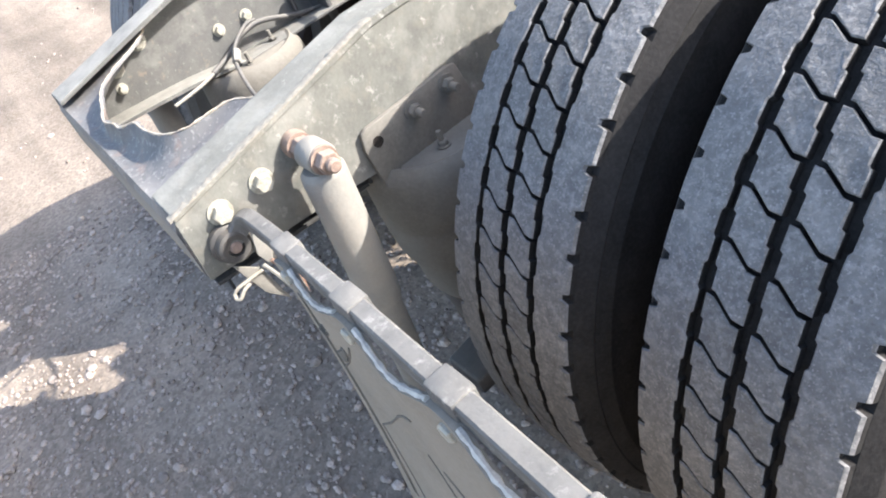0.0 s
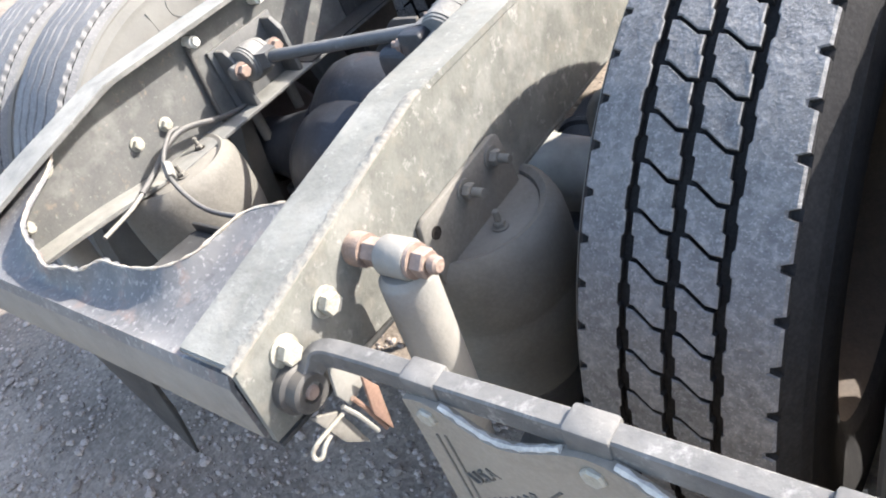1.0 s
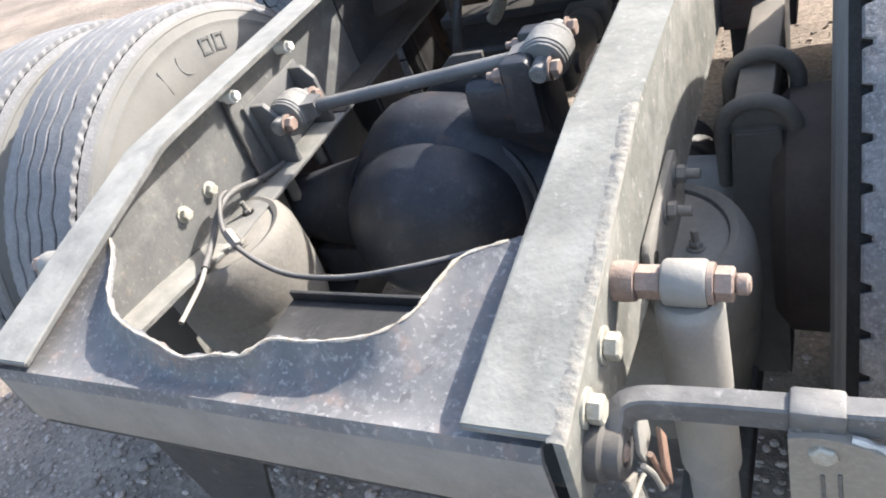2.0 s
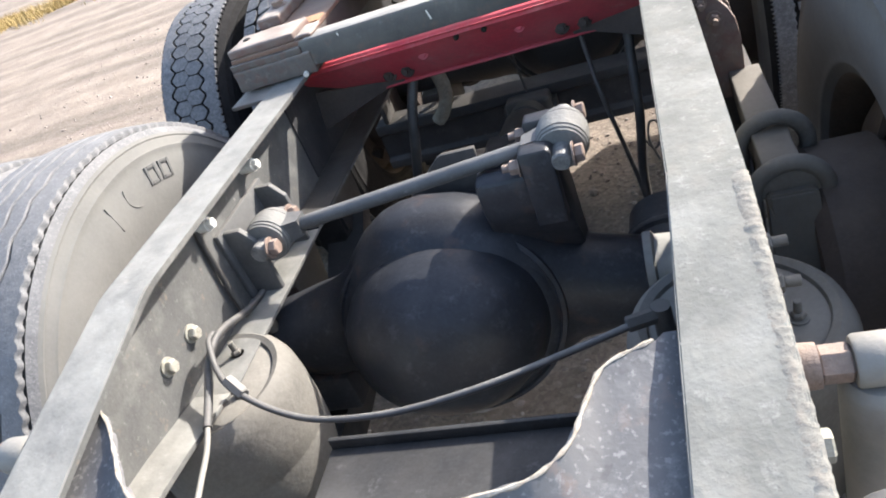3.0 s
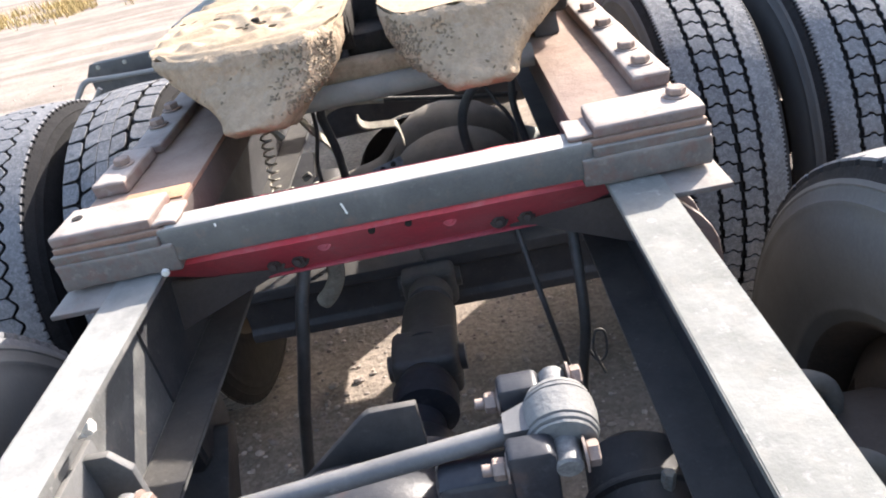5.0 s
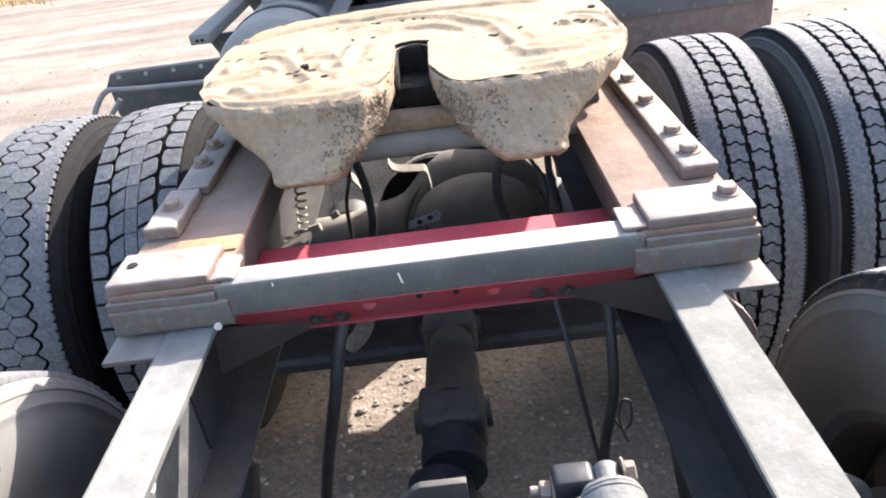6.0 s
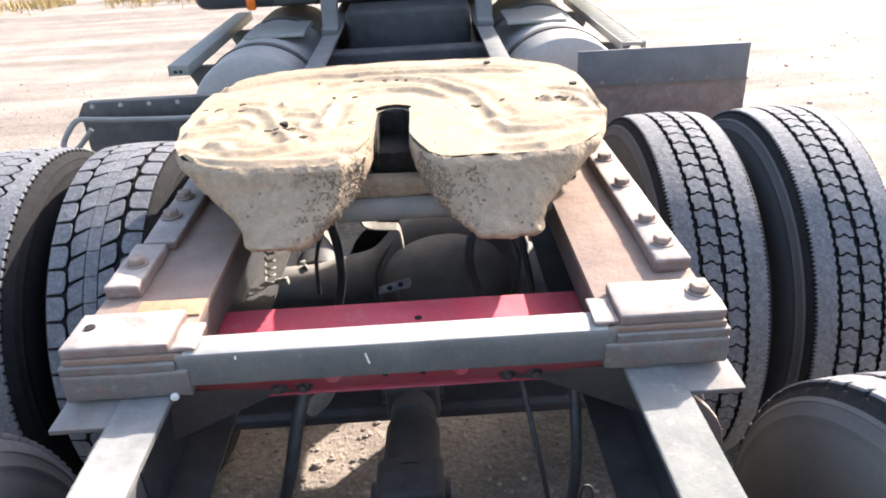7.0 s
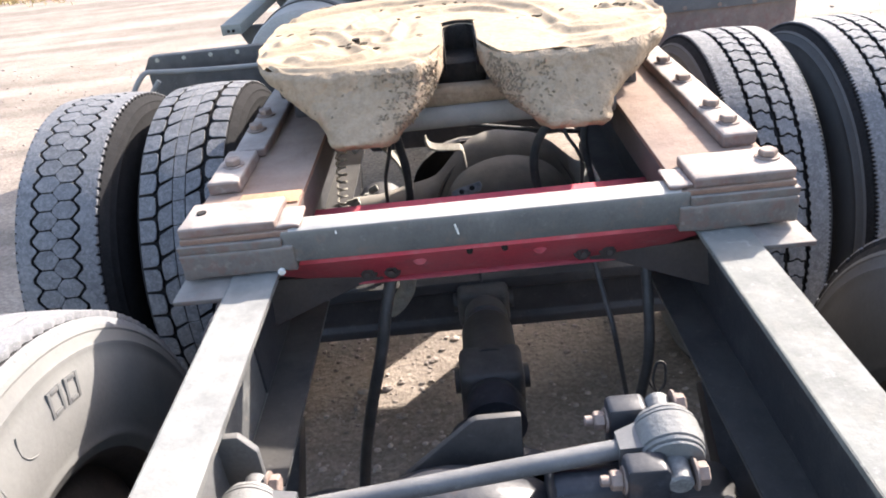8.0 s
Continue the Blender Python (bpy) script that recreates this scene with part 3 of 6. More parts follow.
prism(bm, [(1.326, 0.862), (1.312, 0.859), (1.310, 0.856), (1.313, 0.853), (1.328, 0.855)], "x", -0.27, 0.27, 0.001)
red = part("crossmember", bm, M_RED, chassis, "faded red pressed crossmember")
for x in (-0.223, -0.178, 0.182, 0.230):
    bolt("bolt", (x, 1.300, 0.888), (0, -1, 0.2), 0.0125, 0.018, M_GUSSET, red, stud=0.008)
for x, z in ((-0.12, 0.925), (0.10, 0.925)):
    bolt("bolt", (x, 1.27, z), (0, -1, 0.3), 0.010, 0.008, M_RED, red)
# near-black discs stand for the shade inside open holes
for p, q, rad in (((-0.027, 1.238, 0.951), (-0.027, 1.2285, 0.951), 0.006), ((0.035, 1.238, 0.951), (0.035, 1.2285, 0.951), 0.006),
                  ((-0.30, 1.33, 0.968), (-0.30, 1.33, 0.976), 0.012), ((0.335, 1.33, 0.968), (0.335, 1.33, 0.976), 0.012), ((0.03, 1.355, 0.968), (0.03, 1.355, 0.976), 0.007)):
    bm = bmesh.new()
    rod(bm, p, q, rad, n=12)
    part("bolt_hole", bm, M_GREASESHADE, red, "dark open bolt hole")

# diagonal gussets from the rails to the red crossmember
for s in (-1, 1):
    bm = bmesh.new()
    prism(bm, [(s * 0.412, 0.90), (s * 0.20, 0.868), (s * 0.20, 0.858), (s * 0.25, 0.852), (s * 0.412, 0.815)], "y", 1.318, 1.326, 0.001)
    for v in bm.verts:
        v.co.y -= 0.35 * (0.87 - v.co.z) + max(0, abs(v.co.x) - 0.25) * 0.3
    part("gusset", bm, M_GUSSET, chassis, "brown diagonal gusset plate")

# front crossmembers of the frame, low and dark; the first is deepened in place of shaded ground
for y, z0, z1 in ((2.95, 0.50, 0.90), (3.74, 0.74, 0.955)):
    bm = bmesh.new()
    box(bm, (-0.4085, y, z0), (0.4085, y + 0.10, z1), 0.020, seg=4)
    part("crossmember", bm, M_STEELSHADE, chassis, "black tube crossmember")

# bracket plates outside the right rail, seen behind the slide plate
for s in (1, -1):
    for y in (1.13, 1.21):
        bm = bmesh.new()
        poly = [(0.4245, 0.72), (0.4245, 0.962), (0.445, 0.951), (0.479, 0.918), (0.495, 0.895), (0.505, 0.872), (0.510, 0.838), (0.510, 0.72)]
        prism(bm, [(s * x, z) for x, z in poly], "y", y, y + 0.014, 0.003)
        br = part("suspension_bracket", bm, M_MOUNT, chassis, "dusty brown suspension hanger plate")
        for x, z in ((0.447, 0.918), (0.468, 0.885)):
            bolt("bolt", (s * x, y, z), (0, -1, 0), 0.010, 0.016, M_RUSTBOLT, br, stud=0.012)
    # casting below the rail that holds the front end of the spring beam; unseen, added to block a sun patch
    bm = bmesh.new()
    hull(bm, [(s * x, y, z) for x in (0.432, 0.530) for y, z in ((1.15, 0.7505), (1.33, 0.7505), (1.20, 0.47), (1.29, 0.47), (1.165, 0.56), (1.32, 0.58))])
    bmesh.ops.bevel(bm, geom=bm.edges[:], offset=0.008, segments=2, affect="EDGES")
    part("suspension_hanger", bm, M_BLACK, chassis, "unseen black casting below the rail, added to block sun")

# ---- suspension ----
AX_R, AX_F, AX_Z = 0.815, 2.19, 0.53


def build_axle(y, name, cx, mat):
    ax = thing(name, (0, y, 0.3), "black cast drive axle with a domed differential cover", "axle", "drive axles")
    bm = bmesh.new()
    prof = [(-0.62 - cx, 0.070), (-0.42, 0.078), (-0.36, 0.090), (-0.31, 0.099), (-0.265, 0.104), (-0.235, 0.113), (-0.21, 0.133), (-0.182, 0.162), (-0.15, 0.190), (-0.107, 0.215), (-0.07, 0.226), (-0.03, 0.230), (0.03, 0.222), (0.08, 0.205), (0.13, 0.172), (0.17, 0.137), (0.20, 0.114), (0.268, 0.091), (0.335, 0.079), (0.338, 0.083), (0.352, 0.083), (0.356, 0.076), (0.45, 0.070), (0.62 - cx, 0.066)]
    lathe(bm, (cx + 0.02, y, AX_Z + 0.06), (1, 0, 0), prof, 48)
    for v in bm.verts:
        t = min(1.0, max(0.0, (0.34 - abs(v.co.x - cx - 0.02)) / 0.22))
        v.co.y = y + (v.co.y - y) * (1 - 0.38 * t * t * (3 - 2 * t))
        v.co.z -= 0.024 * (1 - t)
    housing = part("axle_housing", bm, mat, ax)
    housing.data.materials.append(M_TUBE)
    # right tube end made paler so the sun patch on it shows bright
    for f in housing.data.polygons:
        if f.center.x > 0.283:
            f.material_index = 1
    bm = bmesh.new()
    prof = [(0.10, 0.208), (0.04, 0.206), (0.0, 0.196), (-0.012, 0.186), (-0.016, 0.178), (-0.03, 0.176), (-0.07, 0.166), (-0.11, 0.14), (-0.14, 0.10), (-0.155, 0.05), (-0.158, 0)]
    lathe(bm, (cx, y - 0.085, AX_Z + 0.085), (0, 1, -0.30), prof, 56)
    lathe(bm, (cx, y - 0.085, AX_Z + 0.085), (0, 1, -0.30), [(0.012, 0.199), (0.004, 0.205), (-0.006, 0.204), (-0.009, 0.197), (0.0, 0.190)], 56)
    for v in bm.verts:
        v.co.x = cx - 0.002 + (v.co.x - cx) * 1.07
        v.co.z = AX_Z + 0.080 + (v.co.z - AX_Z - 0.085) * 0.91
    part("differential_cover", bm, mat, ax, "black domed differential cover with worn patches")
    for s in (-1, 1):
        bm = bmesh.new()
        box(bm, (s * 0.40 - 0.06, y - 0.085, AX_Z - 0.125), (s * 0.40 + 0.06, y + 0.085, AX_Z - 0.03), 0.012)
        part("spring_seat", bm, mat, ax)
        bm = bmesh.new()
        lathe(bm, (s * 0.555, y, AX_Z), (s, 0, 0), [(-0.02, 0.07), (-0.02, 0.19), (0.0, 0.21), (0.10, 0.212), (0.10, 0.19), (0.12, 0.19), (0.12, 0.21), (0.17, 0.205), (0.18, 0.1)], 40)
        part("brake_drum", bm, M_GUSSET, ax, "rusty ribbed brake drum")
    # pinion nose and input yoke
    bm = bmesh.new()
    lathe(bm, (cx + 0.04 if cx < 0 else -0.01, y + 0.10, AX_Z + 0.04), (0, 1, 0.10), [(0, 0.20), (0.05, 0.19), (0.10, 0.12), (0.17, 0.085), (0.18, 0.065), (0.23, 0.06), (0.235, 0.045)], 28)
    part("pinion_nose", bm, mat, ax)
    return ax


rear_axle = build_axle(AX_R, "drive_axle", -0.078, M_CAST)
build_axle(AX_F, "drive_axle", 0.10, M_CASTDUST)
# towers for the torque rod on the rear axle
for y in (0.745, 0.851):
    bm = bmesh.new()
    prism(bm, [(0.134, 0.775), (0.137, 0.82), (0.134, 0.905), (0.138, 0.911), (0.182, 0.911), (0.188, 0.903), (0.186, 0.775)], "y", y - 0.017, y + 0.017, 0.0045)
    tw = part("rod_tower", bm, M_CAST, rear_axle, "black forged tower on the axle")
    bolt("bolt", (0.135, y - 0.002, 0.884), (-1, 0, 0.05), 0.0125, 0.018, M_RUSTBOLT, tw, "rusty nut", stud=0.012)
bm = bmesh.new()
prism(bm, [(0.742, 0.795), (0.740, 0.850), (0.750, 0.870), (0.785, 0.870), (0.800, 0.850), (0.870, 0.79), (0.880, 0.64), (0.815, 0.64), (0.775, 0.74)], "x", 0.048, 0.188, 0.014)
part("tower_base", bm, M_CAST, rear_axle)
# triangular plate in front of the differential
bm = bmesh.new()
prism(bm, [(-0.19, 0.70), (-0.165, 0.745), (-0.050, 0.848), (-0.040, 0.853), (0.024, 0.853), (0.024, 0.70)], "y", 0.905, 0.917, 0.002)
part("guard_plate", bm, M_BLACK, rear_axle, "black angled guard plate")
# transverse torque rod
rod_ = thing("torque_rod", (-0.06, 0.81, 0.84), "grey dusty torque rod with ribbed rubber bushings", "torque rod")
bm = bmesh.new()
A, B = Vector((-0.343, 0.760, 0.851)), Vector((0.201, 0.795, 0.892))
rod(bm, A + (B - A) * 0.07, B - (B - A) * 0.07, 0.0130, n=20)
part("rod_tube", bm, M_ROD, rod_)
for c, ax in ((A, Vector((-0.03, 1, -0.02))), (B, Vector((0.03, 1, 0.14)))):
    ax = ax.normalized()
    bm = bmesh.new()
    lathe(bm, c, ax, [(-0.036, 0.0), (-0.036, 0.030), (-0.034, 0.037), (-0.031, 0.038), (-0.0295, 0.0355), (-0.028, 0.0395), (-0.024, 0.0405), (-0.0225, 0.0382), (-0.021, 0.0415), (-0.004, 0.0425), (0.014, 0.0415), (0.0155, 0.0385), (0.017, 0.0405), (0.021, 0.0400), (0.0225, 0.0375), (0.024, 0.0385), (0.030, 0.036), (0.033, 0.029), (0.033, 0.0)], 36)
    rough_up(bm, 0.0016, 0.016)
    eye = part("bushing_eye", bm, M_EYE, rod_, "ribbed dusty bushing")
    bm = bmesh.new()
    rod(bm, c - ax * 0.068, c + ax * 0.068, 0.0165, n=18, bev=0.003)
    part("pin", bm, M_WEAR, eye)
    for k in (-1, 1):
        q = c + ax * 0.054 * k
        bolt("bolt", q + Vector((0.018, 0, 0.002)), (1, 0, 0), 0.0145, 0.017, M_RUSTBOLT, eye, "rusty hexagon nut")
bm = bmesh.new()
hull(bm, [B - (B - A) * 0.02 + Vector((0, k * 0.028, h * 0.022)) for k in (-1, 1) for h in (-1, 1)] + [B - (B - A) * 0.12 + Vector((0, k * 0.016, h * 0.016)) for k in (-1, 1) for h in (-1, 1)])
part("rod_neck", bm, M_ROD, rod_)
bm = bmesh.new()
hull(bm, [A + (B - A) * 0.02 + Vector((0, k * 0.028, h * 0.022)) for k in (-1, 1) for h in (-1, 1)] + [A + (B - A) * 0.12 + Vector((0, k * 0.016, h * 0.016)) for k in (-1, 1) for h in (-1, 1)])
part("rod_neck", bm, M_ROD, rod_)

# bracket of the rod on the left rail: side plates and back
bm = bmesh.new()
box(bm, (-0.414, 0.70, 0.74), (-0.404, 0.90, 0.90), 0.002)
for y in (0.715, 0.865):
    prism(bm, [(-0.406, 0.75), (-0.406, 0.895), (-0.372, 0.895), (-0.350, 0.865), (-0.350, 0.75)], "y", y, y + 0.012, 0.002)
part("rod_bracket", bm, M_DULLGREY, chassis, "dusty grey welded bracket on the rail")

# air springs
def build_air_spring(x, y):
    # right bag takes a slightly darker copy of the rubber for its shade
    mat = M_BAGDARK if x > 0 else M_BAG
    a = thing("air_spring", (x, y, 0.42), "dusty grey rubber air spring under the rail", "air spring", "air springs")
    bm = bmesh.new()
    lathe(bm, (x, y, 0.030), (0, 0, 1), [(0.40, 0.0), (0.40, 0.10), (0.44, 0.115), (0.50, 0.122), (0.52, 0.130), (0.545, 0.1355), (0.60, 0.140), (0.605, 0.1385), (0.61, 0.1405), (0.665, 0.141), (0.70, 0.138), (0.722, 0.130), (0.732, 0.118), (0.728, 0.108), (0.718, 0.104)], 48)
    part("bellows", bm, mat, a)
    bm = bmesh.new()
    lathe(bm, (x, y, 0.030), (0, 0, 1), [(0.712, 0.0), (0.712, 0.108), (0.722, 0.106), (0.726, 0.100), (0.726, 0.0)], 40)
    tp = part("top_plate", bm, mat, a)
    for dx, dy in ((0.069, -0.02), (0.02, 0.07), (-0.06, 0.0)):
        bolt("stud", (x + dx, y + dy, 0.756), (0, 0, 1), 0.009, 0.012, mat, tp, stud=0.018)
    bm = bmesh.new()
    lathe(bm, (x, y, 0.030), (0, 0, 1), [(0.27, 0.05), (0.30, 0.085), (0.41, 0.105), (0.42, 0.09)], 32)
    part("piston", bm, M_BLACK, a)
    return a


for s in (1, -1):
    build_air_spring(s * 0.395, 0.48)
# upright mounting plate of the rear right air spring on the rail
for s in (1, -1):
    bm = bmesh.new()
    prism(bm, [(0.352, 0.728), (0.345, 0.815), (0.350, 0.842), (0.362, 0.848), (0.535, 0.854), (0.549, 0.850), (0.560, 0.79), (0.568, 0.728)], "x", *sorted((s * 0.4255, s * 0.436)), 0.003)
    pl = part("spring_mount", bm, M_BAG, chassis, "dusty upright mounting plate")
    bm = bmesh.new()
    rod(bm, (s * 0.4345, 0.371, 0.818), (s * 0.4375, 0.371, 0.818), 0.0095, n=14)
    part("bolt_hole", bm, M_GREASESHADE, pl, "dark open bolt hole")
    for y, z in ((0.520, 0.830), (0.447, 0.828)):
        bolt("bolt", (s * 0.436, y, z), (s, 0, 0), 0.0125, 0.015, M_BAG, pl, stud=0.018)

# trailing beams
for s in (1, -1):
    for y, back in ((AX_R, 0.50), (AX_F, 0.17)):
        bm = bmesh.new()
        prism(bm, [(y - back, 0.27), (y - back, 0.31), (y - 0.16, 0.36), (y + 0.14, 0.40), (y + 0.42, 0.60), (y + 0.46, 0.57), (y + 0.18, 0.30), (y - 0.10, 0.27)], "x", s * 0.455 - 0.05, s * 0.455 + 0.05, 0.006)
        single("trailing_beam", bm, M_STEELSHADE, "black forged trailing suspension beam under the axle", "beam", "suspension beams")

# spring beams between rail and wheels, held by two arched clamps
for s in (1, -1):
    cap = thing("spring_beam", (s * 0.51, 0.86, 0.5), "dusty dark spring beam with two arched clamps between rail and tyre", "spring beam", "spring beams")
    bm = bmesh.new()
    prism(bm, [(1.14, 0.745), (1.14, 0.774), (0.95, 0.771), (0.80, 0.774), (0.775, 0.770), (0.775, 0.70), (0.95, 0.71)], "x", *sorted((s * 0.480, s * 0.535)), 0.004)
    part("leaf", bm, M_BAG2, cap)
    bm = bmesh.new()
    hull(bm, [(s * x, y, z) for x in (0.478, 0.548) for y, z in ((0.770, 0.738), (0.740, 0.742), (0.655, 0.50), (0.72, 0.48))] + [(s * x, y, z) for x in (0.47, 0.556) for y, z in ((0.60, 0.34), (0.70, 0.33))])
    bmesh.ops.bevel(bm, geom=bm.edges[:], offset=0.004, segments=2, affect="EDGES")
    part("rear_arm", bm, M_BAG2, cap)
    for y, zc in ((0.765, 0.728), (0.893, 0.738)):
        arc = [(s * 0.513 + 0.052 * math.cos(t), y, zc + 0.052 * math.sin(t)) for t in [math.pi * i / 14 for i in range(15)]]
        bm = bmesh.new()
        tube(bm, [(arc[0][0], y, zc - 0.10)] + arc + [(arc[-1][0], y, zc - 0.10)], 0.0135, 10, 2)
        clamp = part("clamp", bm, M_BAGDARK, cap, "round bent clamp bar")
    bm = bmesh.new()
    prism(bm, [(s * 0.513 + 0.046 * math.cos(t), 0.726 + 0.046 * math.sin(t)) for t in [math.pi * i / 14 for i in range(15)]], "y", 0.758, 0.776, 0.004)
    part("end_pad", bm, M_BAGDARK, cap, "dark rounded end pad")

# shock absorber at the rear right, and its twin
def build_shock(s):
    top = Vector((s * 0.495, 0.256, 0.893))
    low = Vector((s * 0.495, 0.218, 0.33))
    d = (low - top).normalized()
    sh = thing("shock_absorber", low, "dusty grey shock absorber on a rusty top bolt", "shock absorber", "shock absorbers")
    bm = bmesh.new()
    lathe(bm, top, d, [(0.018, 0.0), (0.018, 0.027), (0.024, 0.033), (0.03, 0.034), (0.27, 0.034), (0.278, 0.032), (0.28, 0.028)], 32)
    part("dust_tube", bm, M_SHOCK, sh)
    bm = bmesh.new()
    lathe(bm, top, d, [(0.27, 0.028), (0.54, 0.028), (0.55, 0.02), (0.55, 0)], 28)
    part("cylinder", bm, M_SHOCK, sh)
    bm = bmesh.new()
    x = Vector((s, 0, 0))
    lathe(bm, top, x, [(-0.021, 0.010), (-0.021, 0.022), (-0.018, 0.024), (0.018, 0.024), (0.021, 0.022), (0.021, 0.010)], 28)
    part("eye", bm, M_SHOCK, sh, "grey bushing eye")
    bm = bmesh.new()
    lathe(bm, top, x, [(-0.0705, 0.0), (-0.0705, 0.0205), (-0.062, 0.0215), (-0.048, 0.0205), (-0.048, 0.0)], 24)
    hexa(bm, top - x * 0.048, top - x * 0.0215, 0.0175)
    part("base_bolt", bm, M_RUSTBOLT, sh, "rusty pink-brown bolt shank")
    bm = bmesh.new()
    rod(bm, top + x * 0.0215, top + x * 0.027, 0.021, n=24)
    hexa(bm, top + x * 0.0265, top + x * 0.045, 0.0175)
    rod(bm, top + x * 0.0445, top + x * 0.059, 0.0105, n=14, bev=0.003)
    part("top_nut", bm, M_RUSTBOLT, sh, "rusty pink-brown nut")
    return sh


build_shock(1)
build_shock(-1)

# ---- mud flap and hanger ----
hanger = thing("mud_flap_hanger", (0.46, 0.13, 0.87), "dark painted square bar holding the mud flap", "mud flap hanger")
bm = bmesh.new()
bar_line = smooth_line([(0.443, 0.090, 0.828), (0.446, 0.118, 0.844), (0.462, 0.134, 0.857), (0.52, 0.136, 0.863), (0.60, 0.135, 0.868)], 5) + [Vector((0.80, 0.128, 0.888)), Vector((1.0, 0.121, 0.898)), Vector((1.255, 0.113, 0.906))]


def bar_at(x):
    """Centre of the straight part of the bar."""
    ends = bar_line[-4:]
    for p, q in zip(ends, ends[1:]):
        if x <= q.x or q is ends[-1]:
            return p.lerp(q, (x - p.x) / (q.x - p.x))


prev = None
for i, p in enumerate(bar_line):
    d = (bar_line[min(i + 1, len(bar_line) - 1)] - bar_line[max(0, i - 1)]).normalized()
    side = Vector((0, 0, 1)).cross(d).normalized()
    up = d.cross(side)
    ring = [bm.verts.new(p + side * a * 0.0108 + up * b * 0.0125) for a, b in ((-1, -1), (-1, 0.8), (-0.8, 1), (0.8, 1), (1, 0.8), (1, -1))]
    if prev:
        for k in range(6):
            bm.faces.new((prev[k], prev[(k + 1) % 6], ring[(k + 1) % 6], ring[k]))
    else:
        bm.faces.new(ring[::-1])
    prev = ring
bm.faces.new(prev)
part("bar", bm, M_HANGER, hanger)
CLIPS = (0.612, 0.793, 0.981, 1.160)
for x in CLIPS:
    c = bar_at(x)
    bm = bmesh.new()
    box(bm, (x - 0.021, c.y - 0.0145, c.z - 0.0155), (x + 0.021, c.y + 0.0145, c.z + 0.0160), 0.004)
    box(bm, (x - 0.021, c.y - 0.0150, c.z - 0.048), (x + 0.021, c.y - 0.0095, c.z - 0.012), 0.002)
    cl = part("clip", bm, M_HANGER, hanger, "folded steel clip")
    bolt("bolt", (x + 0.004, c.y - 0.0150, c.z - 0.026), (0, -1, 0), 0.0115, 0.011, M_BOLT, cl)
# mounting lug, coil and pin at the inner end
bm = bmesh.new()
lathe(bm, (0.4245, 0.100, 0.826), (1, 0, 0), [(0.0, 0.031), (0.012, 0.031), (0.016, 0.026), (0.030, 0.025), (0.033, 0.021), (0.032, 0.013), (0.024, 0.012), (0.022, 0.0)], 28)
part("mount_lug", bm, M_BLACK, hanger, "black round rubber mounting lug")
bm = bmesh.new()
rod(bm, (0.446, 0.100, 0.826), (0.458, 0.100, 0.826), 0.009, n=12, bev=0.002)
part("pin", bm, M_RUSTBOLT, hanger)
for poly, x, mat in (([(0.130, 0.845), (0.158, 0.812), (0.156, 0.780), (0.126, 0.772), (0.118, 0.800)], 0.457, M_SHOCK), ([(0.080, 0.805), (0.112, 0.776), (0.124, 0.700), (0.098, 0.735)], 0.452, M_BAG), ([(0.150, 0.800), (0.162, 0.770), (0.150, 0.700), (0.138, 0.745)], 0.470, M_RUST)):
    bm = bmesh.new()
    prism(bm, poly, "x", x, x + 0.005, 0.001)
    part("lug_plate", bm, mat, hanger, "small bent bracket plate")
for k in range(2):
    bm = bmesh.new()
    tube(bm, [(0.462 + 0.004 * k, 0.116 + 0.014 * k, 0.782), (0.466, 0.125 + 0.012 * k, 0.755), (0.468, 0.134 + 0.012 * k, 0.715 - 0.01 * k)], 0.0032, 8)
    part("stay", bm, M_RUST if k else M_SHOCK, hanger)
bm = bmesh.new()
tube(bm, [(0.462, 0.112, 0.775), (0.459, 0.098, 0.773), (0.457, 0.082, 0.772), (0.455, 0.068, 0.770), (0.453, 0.060, 0.764), (0.456, 0.058, 0.757), (0.461, 0.063, 0.757), (0.461, 0.074, 0.765), (0.462, 0.086, 0.769)], 0.0028, 8)
part("cotter_pin", bm, M_LIGHTHOSE, hanger, "pale tan bent cotter pin")

flap = thing("mud_flap", (0.87, 0.12, 0.3), "grey rubber mud flap with moulded lettering", "mud flap", "mud flaps")


def flap_point(x, h, off=0.0):
    """Across x, h metres below the bar; the sheet sags between the clips and swings back lower down."""
    ph = (x - CLIPS[0]) / 0.1845
    sag = 0.5 - 0.5 * math.cos(2 * math.pi * ph)
    c = bar_at(x)
    return Vector((x, c.y - 0.0095 - 0.007 * sag * max(0, 1 - h * 5) - 0.10 * h * h + off, c.z - 0.006 - h - 0.020 * sag * max(0, 1 - h * 3)))


bm = bmesh.new()
grid = [[bm.verts.new(flap_point(0.590 + 0.62 * i / 48, 0.60 * j / 20)) for i in range(49)] for j in range(21)]
for A, B in zip(grid, grid[1:]):
    for i in range(48):
        bm.faces.new((A[i], A[i + 1], B[i + 1], B[i]))
bmesh.ops.recalc_face_normals(bm, faces=bm.faces)
bmesh.ops.solidify(bm, geom=bm.faces[:], thickness=0.011)
sheet = part("sheet", bm, M_FLAP, flap)
bm = bmesh.new()
